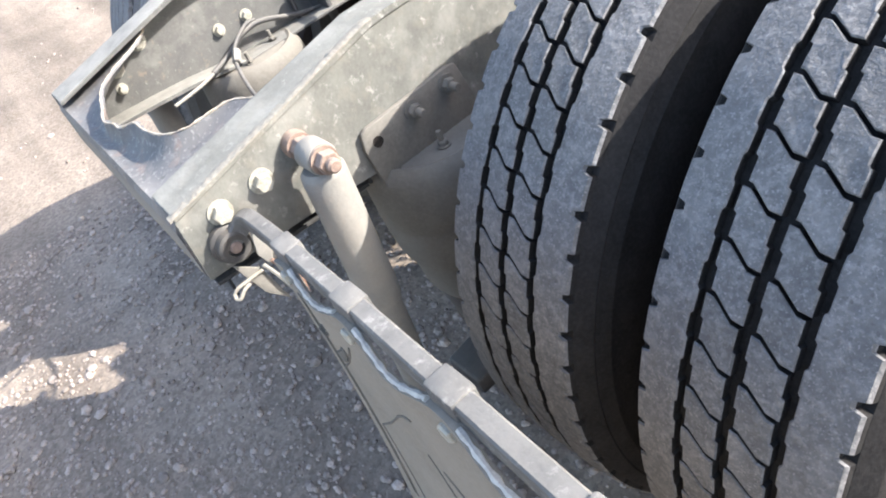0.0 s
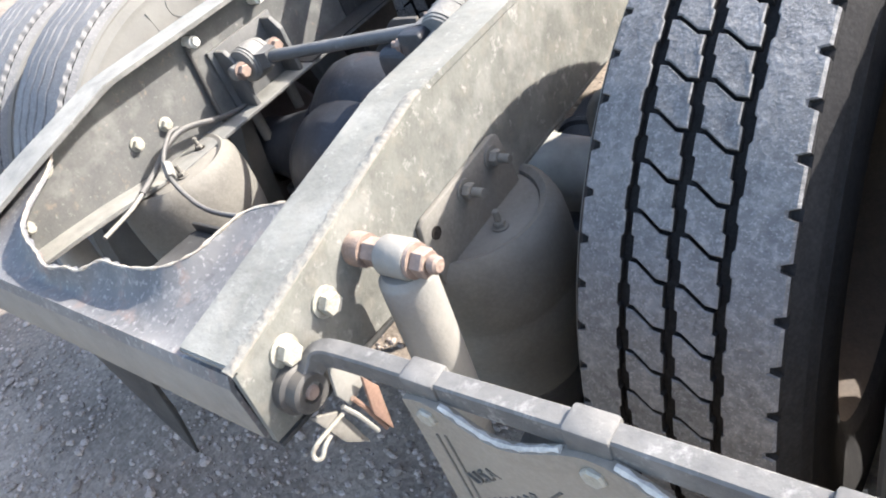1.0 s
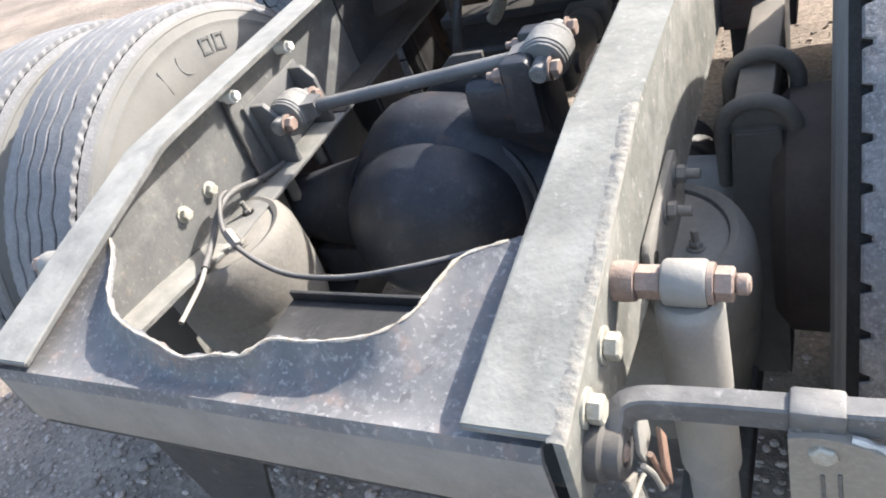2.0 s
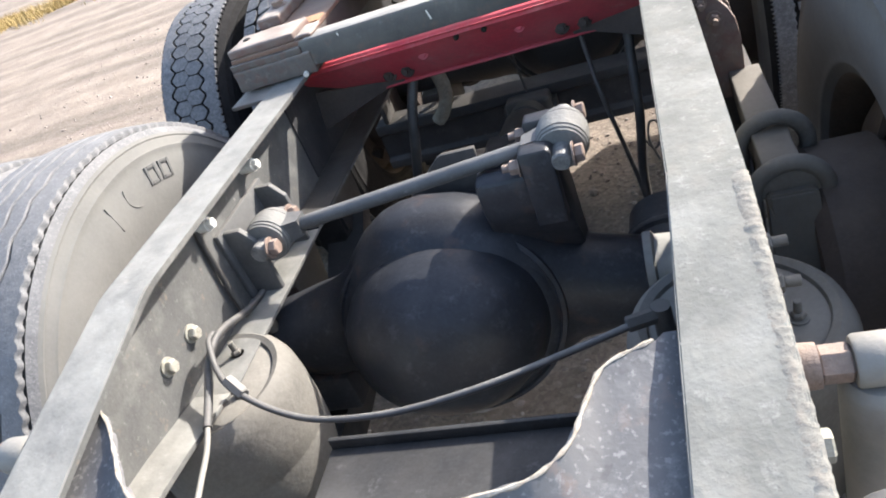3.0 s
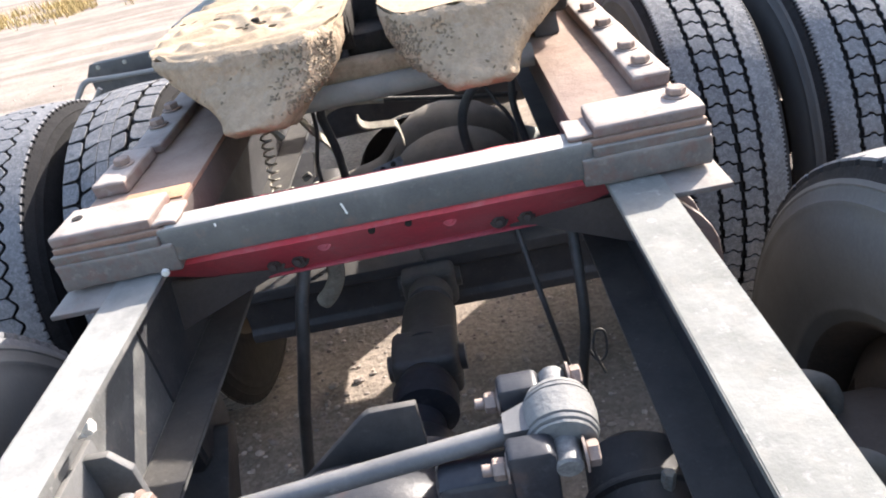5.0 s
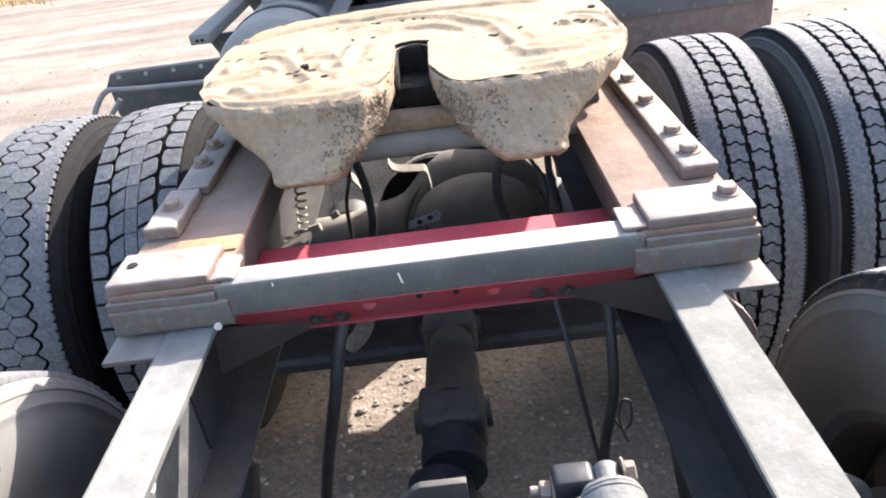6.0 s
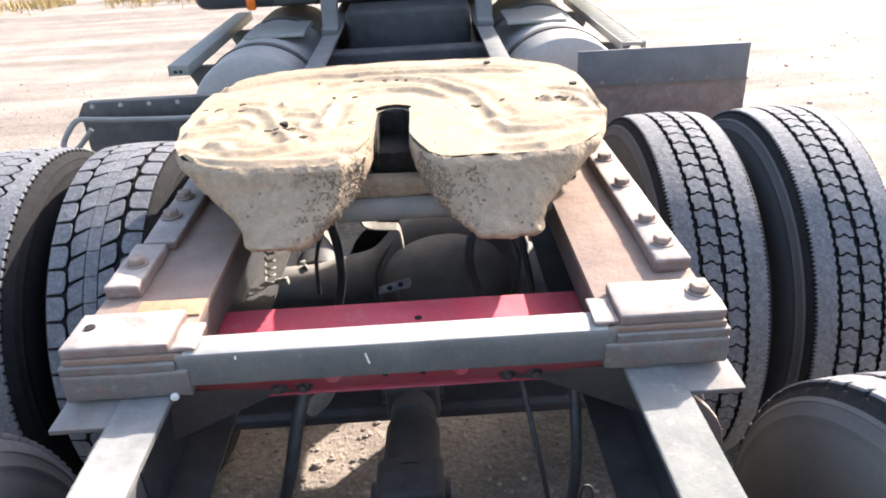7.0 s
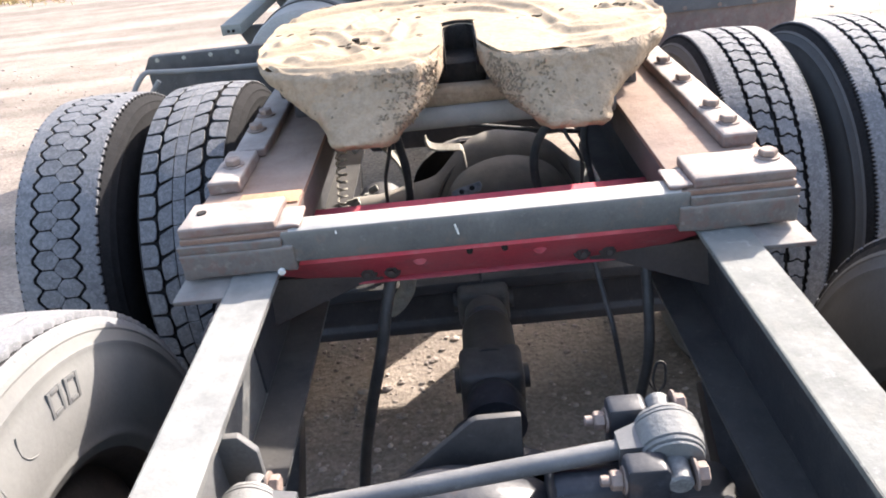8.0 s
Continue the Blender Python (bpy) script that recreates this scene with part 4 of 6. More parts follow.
for a, b in (((0.628, 0.045), (0.640, 0.50)), ((0.612, 0.205), (0.755, 0.060)), ((0.655, 0.30), (0.86, 0.105)), ((0.655, 0.30), (0.70, 0.58)), ((0.615, 0.05), (0.63, 0.5)),
             ((0.84, 0.20), (0.87, 0.28)), ((0.87, 0.28), (1.00, 0.33)), ((0.87, 0.20), (0.93, 0.24)), ((0.93, 0.24), (0.91, 0.27)), ((0.91, 0.27), (0.98, 0.27))):
    pts = [flap_point(a[0] + (b[0] - a[0]) * k / 6, a[1] + (b[1] - a[1]) * k / 6, -0.0105) for k in range(7)]
    tube(bm, pts, 0.0022, 5, 1)
part("moulded_line", bm, M_FLAPINK, sheet)


def words(name, body, size, parent, place, mat, depth=0.0015):
    """Lettering in the built-in font, as a mesh."""
    cu = bpy.data.curves.new(name, "FONT")
    cu.body, cu.size, cu.extrude = body, size, depth
    cu.align_x = "CENTER"
    tmp = bpy.data.objects.new(name, cu)
    scene.collection.objects.link(tmp)
    dg = bpy.context.evaluated_depsgraph_get()
    me = bpy.data.meshes.new_from_object(tmp.evaluated_get(dg))
    bpy.data.objects.remove(tmp)
    me.materials.clear()
    me.materials.append(mat)
    me.transform(place)
    ob = new(name, me)
    ob.parent = parent
    ob.matrix_parent_inverse = WORLD_OF[parent].inverted()
    return ob


words("lettering", "U.S.A.", 0.024, sheet, Matrix.Translation(flap_point(0.668, 0.088, -0.0115)) @ pose(0, 0, 0, 90, 0, 0) @ pose(0, 0, 0, 0, 0, 42), M_FLAPINK)
bm = bmesh.new()
for i in range(8):
    p = flap_point(0.650 + i * 0.010, 0.148 - i * 0.0095, -0.0115)
    box(bm, p - Vector((0.0032, 0.001, 0.009)), p + Vector((0.0032, 0.001, 0.009)), 0)
part("lettering", bm, M_FLAPINK, sheet, "row of small moulded bars")
# pale beads between the clips colour in the sun on the top edge
for a, b in zip(CLIPS, CLIPS[1:]):
    bm = bmesh.new()
    tube(bm, [flap_point(a + 0.024 + (b - a - 0.048) * i / 16, 0.0, -0.006) + Vector((0, 0, 0.0005)) for i in range(17)], 0.0034, 6, 1, 0.35)
    part("worn_edge", bm, M_EDGE, sheet, "pale top edge, coloured as sunlit")

# torn dark flap hanging below the end plate
bm = bmesh.new()
poly = [(-0.300, 0.80), (-0.02, 0.80), (-0.06, 0.70), (-0.115, 0.60), (-0.17, 0.48), (-0.22, 0.375), (-0.270, 0.285), (-0.286, 0.40), (-0.292, 0.60)]
prism(bm, poly, "y", 0.094, 0.101, 0.002)
for v in bm.verts:
    v.co.y += 0.03 * (0.80 - v.co.z) + 0.004 * math.sin(v.co.x * 30)
torn_flap = thing("mud_flap", (-0.15, 0.1, 0.3), "torn black rubber flap hanging under the end plate", "mud flap", "mud flaps")
part("sheet", bm, M_LIP, torn_flap)

bm = bmesh.new()
tube(bm, [(-0.301 + 0.002 * k, 0.0955 + 0.0024 * k, 0.755 - 0.035 * k) for k in range(5)], 0.0028, 6, 2)
part("worn_edge", bm, M_TORN, torn_flap, "pale bared edge")

# ---- fifth wheel mount ----
mount = thing("fifth_wheel_mount", (0, 1.7, 0.985), "rusty dusty slide frame bolted on the truck rails", "fifth wheel mount")
bm = bmesh.new()
box(bm, (-0.335, 1.158, 1.000), (0.335, 1.212, 1.060), 0.006)
bar = part("cross_tube", bm, M_BAR, mount, "grey square cross tube with a pale worn top")
bm = bmesh.new()
box(bm, (-0.045, 1.1572, 1.024), (-0.042, 1.1578, 1.044), 0, Matrix.Translation((-0.043, 1.157, 1.03)) @ Matrix.Rotation(-0.25, 4, "Y") @ Matrix.Translation((0.043, -1.157, -1.03)))
part("scratch", bm, M_WHITE, bar, "white paint scratch")
bm = bmesh.new()
box(bm, (-0.242, 1.1572, 1.047), (-0.2395, 1.1578, 1.053), 0)
part("scratch", bm, M_WHITE, bar, "white paint scratch")
for s in (1, -1):
    X = lambda a: s * a
    def sbox(bm, x0, x1, y0, y1, z0, z1, bev=0.004):
        box(bm, (min(X(x0), X(x1)), y0, z0), (max(X(x0), X(x1)), y1, z1), bev)
    bm = bmesh.new()
    sbox(bm, 0.315, 0.506, 1.1535, 1.235, 0.988, 1.0340, 0.004)
    rough_up(bm, 0.0030, 0.022, 3)
    part("end_channel", bm, M_CHANNEL, mount, "brown-grey channel end with uneven edges")
    bm = bmesh.new()
    sbox(bm, 0.333, 0.505, 1.1545, 1.235, 1.0342, 1.0494, 0.0015)
    rough_up(bm, 0.0022, 0.018, 3)
    part("shim_plate", bm, M_CHANNEL, mount)
    bm = bmesh.new()
    sbox(bm, 0.318, 0.500, 1.160, 2.62, 1.050, 1.060, 0.002)
    part("slide_plate", bm, M_RUST, mount, "rusty brown slide plate")
    bm = bmesh.new()
    sbox(bm, 0.318, 0.328, 1.238, 2.62, 0.988, 1.049, 0.002)
    part("inner_web", bm, M_GUSSET, mount)
    bm = bmesh.new()
    sbox(bm, 0.455, 0.495, 1.238, 2.62, 0.988, 1.049, 0.003)
    part("outer_web", bm, M_MOUNT, mount)
    bm = bmesh.new()
    sbox(bm, 0.338, 0.500, 1.163, 1.262, 1.0605, 1.079, 0.004)
    rough_up(bm, 0.0028, 0.02, 3)
    blk = part("end_block", bm, M_MOUNT, mount, "thick dusty stop block")
    bm = bmesh.new()
    sbox(bm, 0.300, 0.338, 1.165, 1.235, 1.0605, 1.068, 0.003)
    rough_up(bm, 0.004, 0.012, 2)
    part("weld_bead", bm, M_MOUNT, mount, "lumpy pale weld")
    bm = bmesh.new()
    sbox(bm, 0.436, 0.496, 1.315 if s > 0 else 1.335, 1.50 if s < 0 else 2.38, 1.0605, 1.086, 0.005)
    rough_up(bm, 0.0035, 0.025, 6)
    cb = part("clamp_bar", bm, M_MOUNT, mount, "dusty clamp bar")
    if s < 0:
        bm = bmesh.new()
        sbox(bm, 0.425, 0.492, 1.51, 2.38, 1.0605, 1.082, 0.005)
        rough_up(bm, 0.004, 0.03, 6)
        part("clamp_bar", bm, M_MOUNT, mount, "dusty clamp bar")
        bm = bmesh.new()
        rod(bm, (X(0.473), 1.219, 1.078), (X(0.473), 1.219, 1.0815), 0.0085, n=14)
        part("bolt_hole", bm, M_GREASESHADE, blk, "open bolt hole")
        ys = (1.414, 1.62, 1.72)
    else:
        bolt("bolt", (X(0.474), 1.219, 1.079), (0, 0, 1), 0.015, 0.014, M_RUSTBOLT, blk)
        ys = (1.375, 1.468, 1.648, 1.80, 1.95)
    for y in ys:
        bolt("bolt", (X(0.464), y, 1.0855), (0, 0, 1), 0.0155, 0.015, M_RUSTBOLT, cb, "rusty hexagon bolt")
    bm = bmesh.new()
    sbox(bm, 0.425, 0.515, 1.10, 1.235, 0.972, 0.981, 0.002)
    part("foot_plate", bm, M_CHANNEL, mount, "dusty foot plate")
    if s < 0:
        bm = bmesh.new()
        sbox(bm, 0.320, 0.43, 1.268, 1.318, 1.0602, 1.064, 0.001)
        part("plate_end", bm, M_ORANGE, mount, "bright orange rusted strip")
bm = bmesh.new()
hexa(bm, (-0.342, 1.1535, 0.992), (-0.340, 1.146, 0.990), 0.0065, 0.0012)
part("bolt", bm, M_WHITE, mount, "small white bolt end")
bm = bmesh.new()
box(bm, (-0.316, 2.50, 0.99), (0.316, 2.57, 1.048), 0.006)
part("cross_tube", bm, M_MOUNT, mount)

# ---- fifth wheel coupling ----
fifth = thing("coupling", (0.02, 1.75, 1.06), "sand-caked fifth wheel coupling plate with a V slot", "fifth wheel")
FX, FZ = -0.007, 1.220
half = [(0.036, 1.825), (0.036, 1.660), (0.050, 1.605), (0.072, 1.545), (0.100, 1.512), (0.18, 1.505), (0.30, 1.518), (0.365, 1.552), (0.410, 1.605), (0.437, 1.665), (0.457, 1.78), (0.459, 2.00), (0.452, 2.09), (0.42, 2.17), (0.365, 2.232), (0.27, 2.275), (0.12, 2.298), (0.0, 2.303)]
slot = [(0.036 * math.cos(t), 1.825 + 0.036 * math.sin(t)) for t in [math.pi * i / 8 for i in range(1, 4)]]
half = half + [(0.0, 1.861)] + slot[::-1]
bm = bmesh.new()
for s in (1, -1):
    face = bm.faces.new([bm.verts.new((FX + s * x, y, FZ)) for x, y in half])
    if face.normal.z < 0:
        face.normal_flip()
bmesh.ops.remove_doubles(bm, verts=bm.verts[:], dist=1e-4)
bmesh.ops.triangulate(bm, faces=bm.faces[:], ngon_method="EAR_CLIP")
bmesh.ops.recalc_face_normals(bm, faces=bm.faces[:])
for _ in range(7):
    bmesh.ops.subdivide_edges(bm, edges=[e for e in bm.edges if e.calc_length() > 0.0105], cuts=1, use_grid_fill=True)
    bmesh.ops.triangulate(bm, faces=bm.faces[:])
r = bmesh.ops.extrude_face_region(bm, geom=bm.faces[:])
for g in r["geom"]:
    if isinstance(g, bmesh.types.BMVert):
        g.co.z -= 0.055 if g.co.y > 1.69 or abs(g.co.x - FX) > 0.435 else 0.010
        c = Vector((FX, 1.86, 0))
        d = Vector((g.co.x - c.x, g.co.y - c.y, 0))
        if abs(d.x) > 0.10 or d.y > 0:
            g.co.x -= d.x * 0.05
            g.co.y -= d.y * 0.05
bmesh.ops.recalc_face_normals(bm, faces=bm.faces[:])
rim_edges = [e for e in bm.edges if len(e.link_faces) == 2 and e.calc_face_angle(0) > 0.9 and all(v.co.z > FZ - 0.002 for v in e.verts)]
bmesh.ops.bevel(bm, geom=rim_edges, offset=0.008, segments=2, affect="EDGES")
# edges of pushed-up sand: the far rim, the horseshoe round the slot, and the pockets on both sides
RIDGES = [[(-0.43, 2.105), (-0.365, 2.145), (-0.239, 2.185), (-0.095, 2.190), (0.045, 2.185), (0.20, 2.165), (0.33, 2.125)],
          [(-0.258, 1.93), (-0.228, 2.003), (-0.180, 2.085), (-0.09, 2.125), (0.0, 2.13), (0.101, 2.08), (0.188, 1.931), (0.222, 1.76)],
          [(-0.150, 1.75), (-0.139, 1.90), (-0.10, 1.985), (-0.02, 2.015), (0.06, 2.00), (0.12, 1.93)],
          [(-0.422, 1.732), (-0.334, 1.768)], [(-0.36, 1.662), (-0.341, 1.654), (-0.315, 1.609), (-0.256, 1.603), (-0.205, 1.622), (-0.193, 1.651)],
          [(-0.417, 1.832), (-0.395, 1.893), (-0.35, 1.92), (-0.301, 1.896), (-0.268, 1.835), (-0.235, 1.735), (-0.192, 1.643)],
          [(-0.231, 1.843), (-0.174, 1.832)], [(0.405, 1.70), (0.32, 1.655), (0.235, 1.66), (0.215, 1.71)], [(0.348, 1.863), (0.375, 1.905), (0.41, 1.87), (0.42, 1.80)],
          [(0.217, 1.545), (0.291, 1.548), (0.385, 1.615), (0.430, 1.68)], [(-0.40, 1.60), (-0.30, 1.545), (-0.18, 1.535), (-0.10, 1.545)]]
SEGS = [(Vector(a), Vector(b)) for line in RIDGES for a, b in zip(line, line[1:])]


def sand_height(x, y):
    """Sand pushed into ridges and hollows on the plate."""
    p = Vector((x + 0.006 * noise.noise((x * 25, y * 25, 1)), y + 0.006 * noise.noise((x * 25, y * 25, 7))))
    d = 9.0
    for a, b in SEGS:
        t = max(0.0, min(1.0, (p - a).dot(b - a) / (b - a).length_squared))
        d = min(d, (p - a - (b - a) * t).length)
    swell = 0.0035 * noise.noise((x * 9, y * 9, 3))
    fade = 0.95 + 0.5 * noise.noise((x * 14, y * 14, 11))
    return swell + fade * (0.0050 * math.exp(-(d / 0.011) ** 2) - 0.0065 * math.exp(-((d - 0.027) / 0.016) ** 2))


rough_up(bm, 0.0022, 0.05)
rough_up(bm, 0.0010, 0.012)
for v in bm.verts:
    if v.co.z > FZ - 0.008:
        v.co.z += sand_height(v.co.x - FX, v.co.y)
plate = part("top_plate", bm, M_SAND, fifth, "sunlit plate caked with pale sand and grease", angle=60)
plate.data.materials.append(M_GREASESHADE)
# slot walls coloured near-black for the shade inside the slot
for f in plate.data.polygons:
    if abs(f.normal.z) < 0.5 and abs(f.center.x - FX) < 0.046 and 1.64 < f.center.y < 1.88:
        f.material_index = 1
for s in (1, -1):
    bm = bmesh.new()
    # from the plate's rear contour down to a blunt tip; its upper rim stands a little proud of the plate
    rim = smooth_line([(0.036, 1.690, FZ - 0.010), (0.040, 1.640, FZ - 0.008), (0.052, 1.590, FZ - 0.006), (0.074, 1.538, FZ - 0.003), (0.105, 1.506, FZ - 0.003), (0.20, 1.503, FZ - 0.003), (0.30, 1.515, FZ - 0.003), (0.365, 1.549, FZ - 0.004), (0.410, 1.602, FZ - 0.006), (0.445, 1.70, FZ - 0.012)], 4)
    tip = smooth_line([(0.128, 1.560, 1.082), (0.136, 1.495, 1.088), (0.146, 1.440, 1.096), (0.160, 1.414, 1.102), (0.190, 1.405, 1.105), (0.215, 1.404, 1.105), (0.242, 1.408, 1.104), (0.261, 1.420, 1.101), (0.275, 1.450, 1.095), (0.290, 1.530, 1.086)], 4)
    loops = []
    for k in range(15):
        f = k / 12
        row = []
        for a, b in zip(rim, tip):
            if k <= 12:
                p = a.lerp(b, f)
                # the inner side bulges over the throat, the outer side drops before it turns in
                outer = min(1.0, max(0.0, (a.x - 0.10) / 0.28))
                g = (1 - outer) * f ** 2.3 + outer * f * f * (3 - 2 * f)
                p.x = a.x + (b.x - a.x) * g
                p.y = a.y + (b.y - a.y) * f ** 1.15 + 0.006 * math.sin(math.pi * f)
            else:
                h = k - 12
                p = b + Vector(((0.208 - b.x) * 0.10 * h, (1.47 - b.y) * 0.10 * h * h, -0.009 * h))
            out = -0.003 if k == 0 else 0.006 * max(0.0, 1 - f * 3)
            row.append(bm.verts.new((FX + s * p.x, p.y - out, p.z + (0.0015 if k == 0 else 0.004 * max(0.0, 1 - f * 3)))))
        loops.append(row)
    for A, B in zip(loops, loops[1:]):
        for k in range(len(A) - 1):
            bm.faces.new((A[k], A[k + 1], B[k + 1], B[k]))
    bm.faces.new(loops[-1])
    bm.faces.new(loops[0] + [A[-1] for A in loops[1:]] + [A[0] for A in loops[:0:-1]])
    bmesh.ops.recalc_face_normals(bm, faces=bm.faces[:])
    bmesh.ops.triangulate(bm, faces=bm.faces[:])
    for _ in range(2):
        bmesh.ops.subdivide_edges(bm, edges=[e for e in bm.edges if e.calc_length() > 0.012], cuts=1, use_grid_fill=True)
        bmesh.ops.triangulate(bm, faces=bm.faces[:])
    bmesh.ops.smooth_vert(bm, verts=[v for v in bm.verts if v.co.z < FZ - 0.02], factor=0.5, use_axis_x=True, use_axis_y=True, use_axis_z=True)
    rough_up(bm, 0.005, 0.035)
    rough_up(bm, 0.0028, 0.011)
    rnd = random.Random(60 + s)
    flakes = bmesh.new()
    spots = [v.co.copy() for v in bm.verts if 1.11 < v.co.z < FZ - 0.012 and v.co.y < 1.575]
    count = 0
    for _ in range(6000):
        p = rnd.choice(spots)
        inner = (abs(p.x - FX) - 0.05) / 0.22 + (FZ - p.z) * 0.4
        if rnd.random() > max(0.012, 1.0 - 1.55 * inner) * (0.45 + 0.55 * (noise.noise((p.x * 30, p.y * 30, p.z * 30)) > 0)):
            continue
        turn = Matrix.Rotation(rnd.uniform(0, 3.1), 4, "Y") @ Matrix.Rotation(rnd.uniform(-0.5, 0.5), 4, "X")
        bmesh.ops.create_icosphere(flakes, subdivisions=1, radius=1, matrix=Matrix.Translation(p) @ turn @ Matrix.Diagonal((rnd.uniform(0.0015, 0.006), 0.0028, rnd.uniform(0.001, 0.0028), 1)))
        count += 1
        if count > 520:
            break
    rough_up(flakes, 0.002, 0.004)
    tagged(part("grease_clot", flakes, M_CLOT, plate, "flaking brown grease crusts"), kind="stuff")
    part("ramp", bm, M_CRUST, plate, "dusty pick-up ramp with lumpy grease", angle=60)
# small dark crusts of grease
rnd = random.Random(4)
bm = bmesh.new()
for cx, cy, w, k in ((-0.39, 1.90, 0.05, 7), (-0.345, 1.922, 0.03, 3), (-0.285, 1.865, 0.03, 4), (-0.23, 1.733, 0.035, 10), (-0.20, 1.67, 0.02, 4), (0.36, 1.86, 0.05, 8), (0.40, 1.84, 0.02, 5), (-0.09, 1.755, 0.012, 3), (-0.05, 2.095, 0.16, 9), (-0.13, 1.95, 0.03, 5), (0.16, 1.83, 0.06, 6), (0.21, 1.85, 0.03, 4)):
    for _ in range(k):
        x, y = cx + rnd.gauss(0, w * 0.5), cy + rnd.gauss(0, 0.010)
        bmesh.ops.create_icosphere(bm, subdivisions=1, radius=1, matrix=Matrix.Translation((FX + x, y, FZ - 0.0012)) @ Matrix.Rotation(rnd.uniform(-0.7, 0.7), 4, "Z") @ Matrix.Diagonal((rnd.uniform(0.003, 0.011), rnd.uniform(0.0012, 0.0026), 0.0028, 1)))
rough_up(bm, 0.002, 0.004)
tagged(part("grease_clot", bm, M_CLOT, plate, "small dark crusts of grease"), kind="stuff")
for x, y in ((0.245, 2.215), (0.425, 1.955), (-0.23, 1.76)):
    bm = bmesh.new()
    rod(bm, (FX + x, y, FZ - 0.004), (FX + x, y, FZ + 0.0055), 0.009, n=12)
    part("grease_hole", bm, M_GREASESHADE, plate, "dark lubrication hole")
# throat: dark jaws inside the slot
bm = bmesh.new()
box(bm, (FX - 0.055, 1.735, 1.10), (FX + 0.055, 1.885, 1.155), 0.012)
part("lock_jaw", bm, M_GREASESHADE, fifth, "dark greasy lock jaws in the throat")
# added black walls: the slot's grease and shade in one colour
bm = bmesh.new()
for s in (1, -1):
    box(bm, (min(FX + s * 0.0335, FX + s * 0.065), 1.72, 1.13), (max(FX + s * 0.0335, FX + s * 0.065), 1.852, FZ - 0.010), 0.003)
box(bm, (FX - 0.065, 1.854, 1.10), (FX + 0.065, 1.89, FZ - 0.010), 0.003)
part("throat_liner", bm, M_GREASESHADE, fifth, "black inside of the throat, grease and shade together")
bm = bmesh.new()
box(bm, (FX - 0.14, 1.665, 1.072), (FX + 0.13, 1.725, 1.116), 0.014, seg=3)
rough_up(bm, 0.004, 0.02, 2)
part("throat_wall", bm, M_CRUST, fifth, "sandy wall under the throat")
bm = bmesh.new()
box(bm, (FX - 0.42, 1.895, 1.10), (FX + 0.42, 2.18, 1.160), 0.012)
for s in (1, -1):
    box(bm, (min(FX + s * 0.067, FX + s * 0.42), 1.73, 1.11), (max(FX + s * 0.067, FX + s * 0.42), 1.89, 1.160), 0.012)
part("under_body", bm, M_GREASESHADE, fifth)
bm = bmesh.new()
rod(bm, (-0.318, 1.655, 1.058), (0.318, 1.655, 1.058), 0.024, n=20)
part("cross_pipe", bm, M_SHOCK, fifth, "dusty grey cross pipe")
for s in (1, -1):
    bm = bmesh.new()
    prism(bm, [(1.75, 1.0605), (1.79, 1.12), (1.84, 1.165), (1.92, 1.165), (2.00, 1.12), (2.10, 1.0605)], "x", *sorted((FX + s * 0.345, FX + s * 0.40)), 0.006)
    part("pedestal", bm, M_GUSSET, fifth, "dusty pivot pedestal")
    bm = bmesh.new()
    rod(bm, (FX + s * 0.40, 1.87, 1.165), (FX + s * 0.485, 1.87, 1.165), 0.024, n=16, bev=0.004)
    part("pivot_pin", bm, M_SAND, fifth)

# ---- wheels ----
R_TYRE = 0.522
R_REAR = 0.538


def on_tyre(u, v, h):
    """u along the tread, v across it, h out from the crown line."""
    r = R_TYRE + h - 0.55 * v * v
    return (v, r * math.sin(u / R_TYRE), r * math.cos(u / R_TYRE))


BLOCKS = {}


def block_mesh(key, poly, mat, depth=0.014, worn=0.0022):
    """A tread block: worn rounded top over straight sides."""
    if key in BLOCKS:
        return BLOCKS[key]
    k = len(poly)
    cu, cv = sum(p[0] for p in poly) / k, sum(p[1] for p in poly) / k
    verts = [on_tyre(u, v, -depth) for u, v in poly] + [on_tyre(u, v, -0.002) for u, v in poly]
    for u, v in poly:
        d = math.hypot(u - cu, v - cv)
        f = max(0, 1 - worn / d)
        verts.append(on_tyre(cu + (u - cu) * f, cv + (v - cv) * f, 0))
    faces = [[i, (i + 1) % k, k + (i + 1) % k, k + i] for i in range(k)]
    faces += [[k + i, k + (i + 1) % k, 2 * k + (i + 1) % k, 2 * k + i] for i in range(k)]
    faces.append([2 * k + i for i in range(k)])
    me = bpy.data.meshes.new("tread_block")
    me.from_pydata(verts, [], faces)
    bm = bmesh.new()
    bm.from_mesh(me)
    bmesh.ops.recalc_face_normals(bm, faces=bm.faces)
    bm.to_mesh(me)
    bm.free()
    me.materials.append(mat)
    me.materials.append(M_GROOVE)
    # block sides go near-black to colour in the shade of the grooves
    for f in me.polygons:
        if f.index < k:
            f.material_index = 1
    BLOCKS[key] = me
    return me


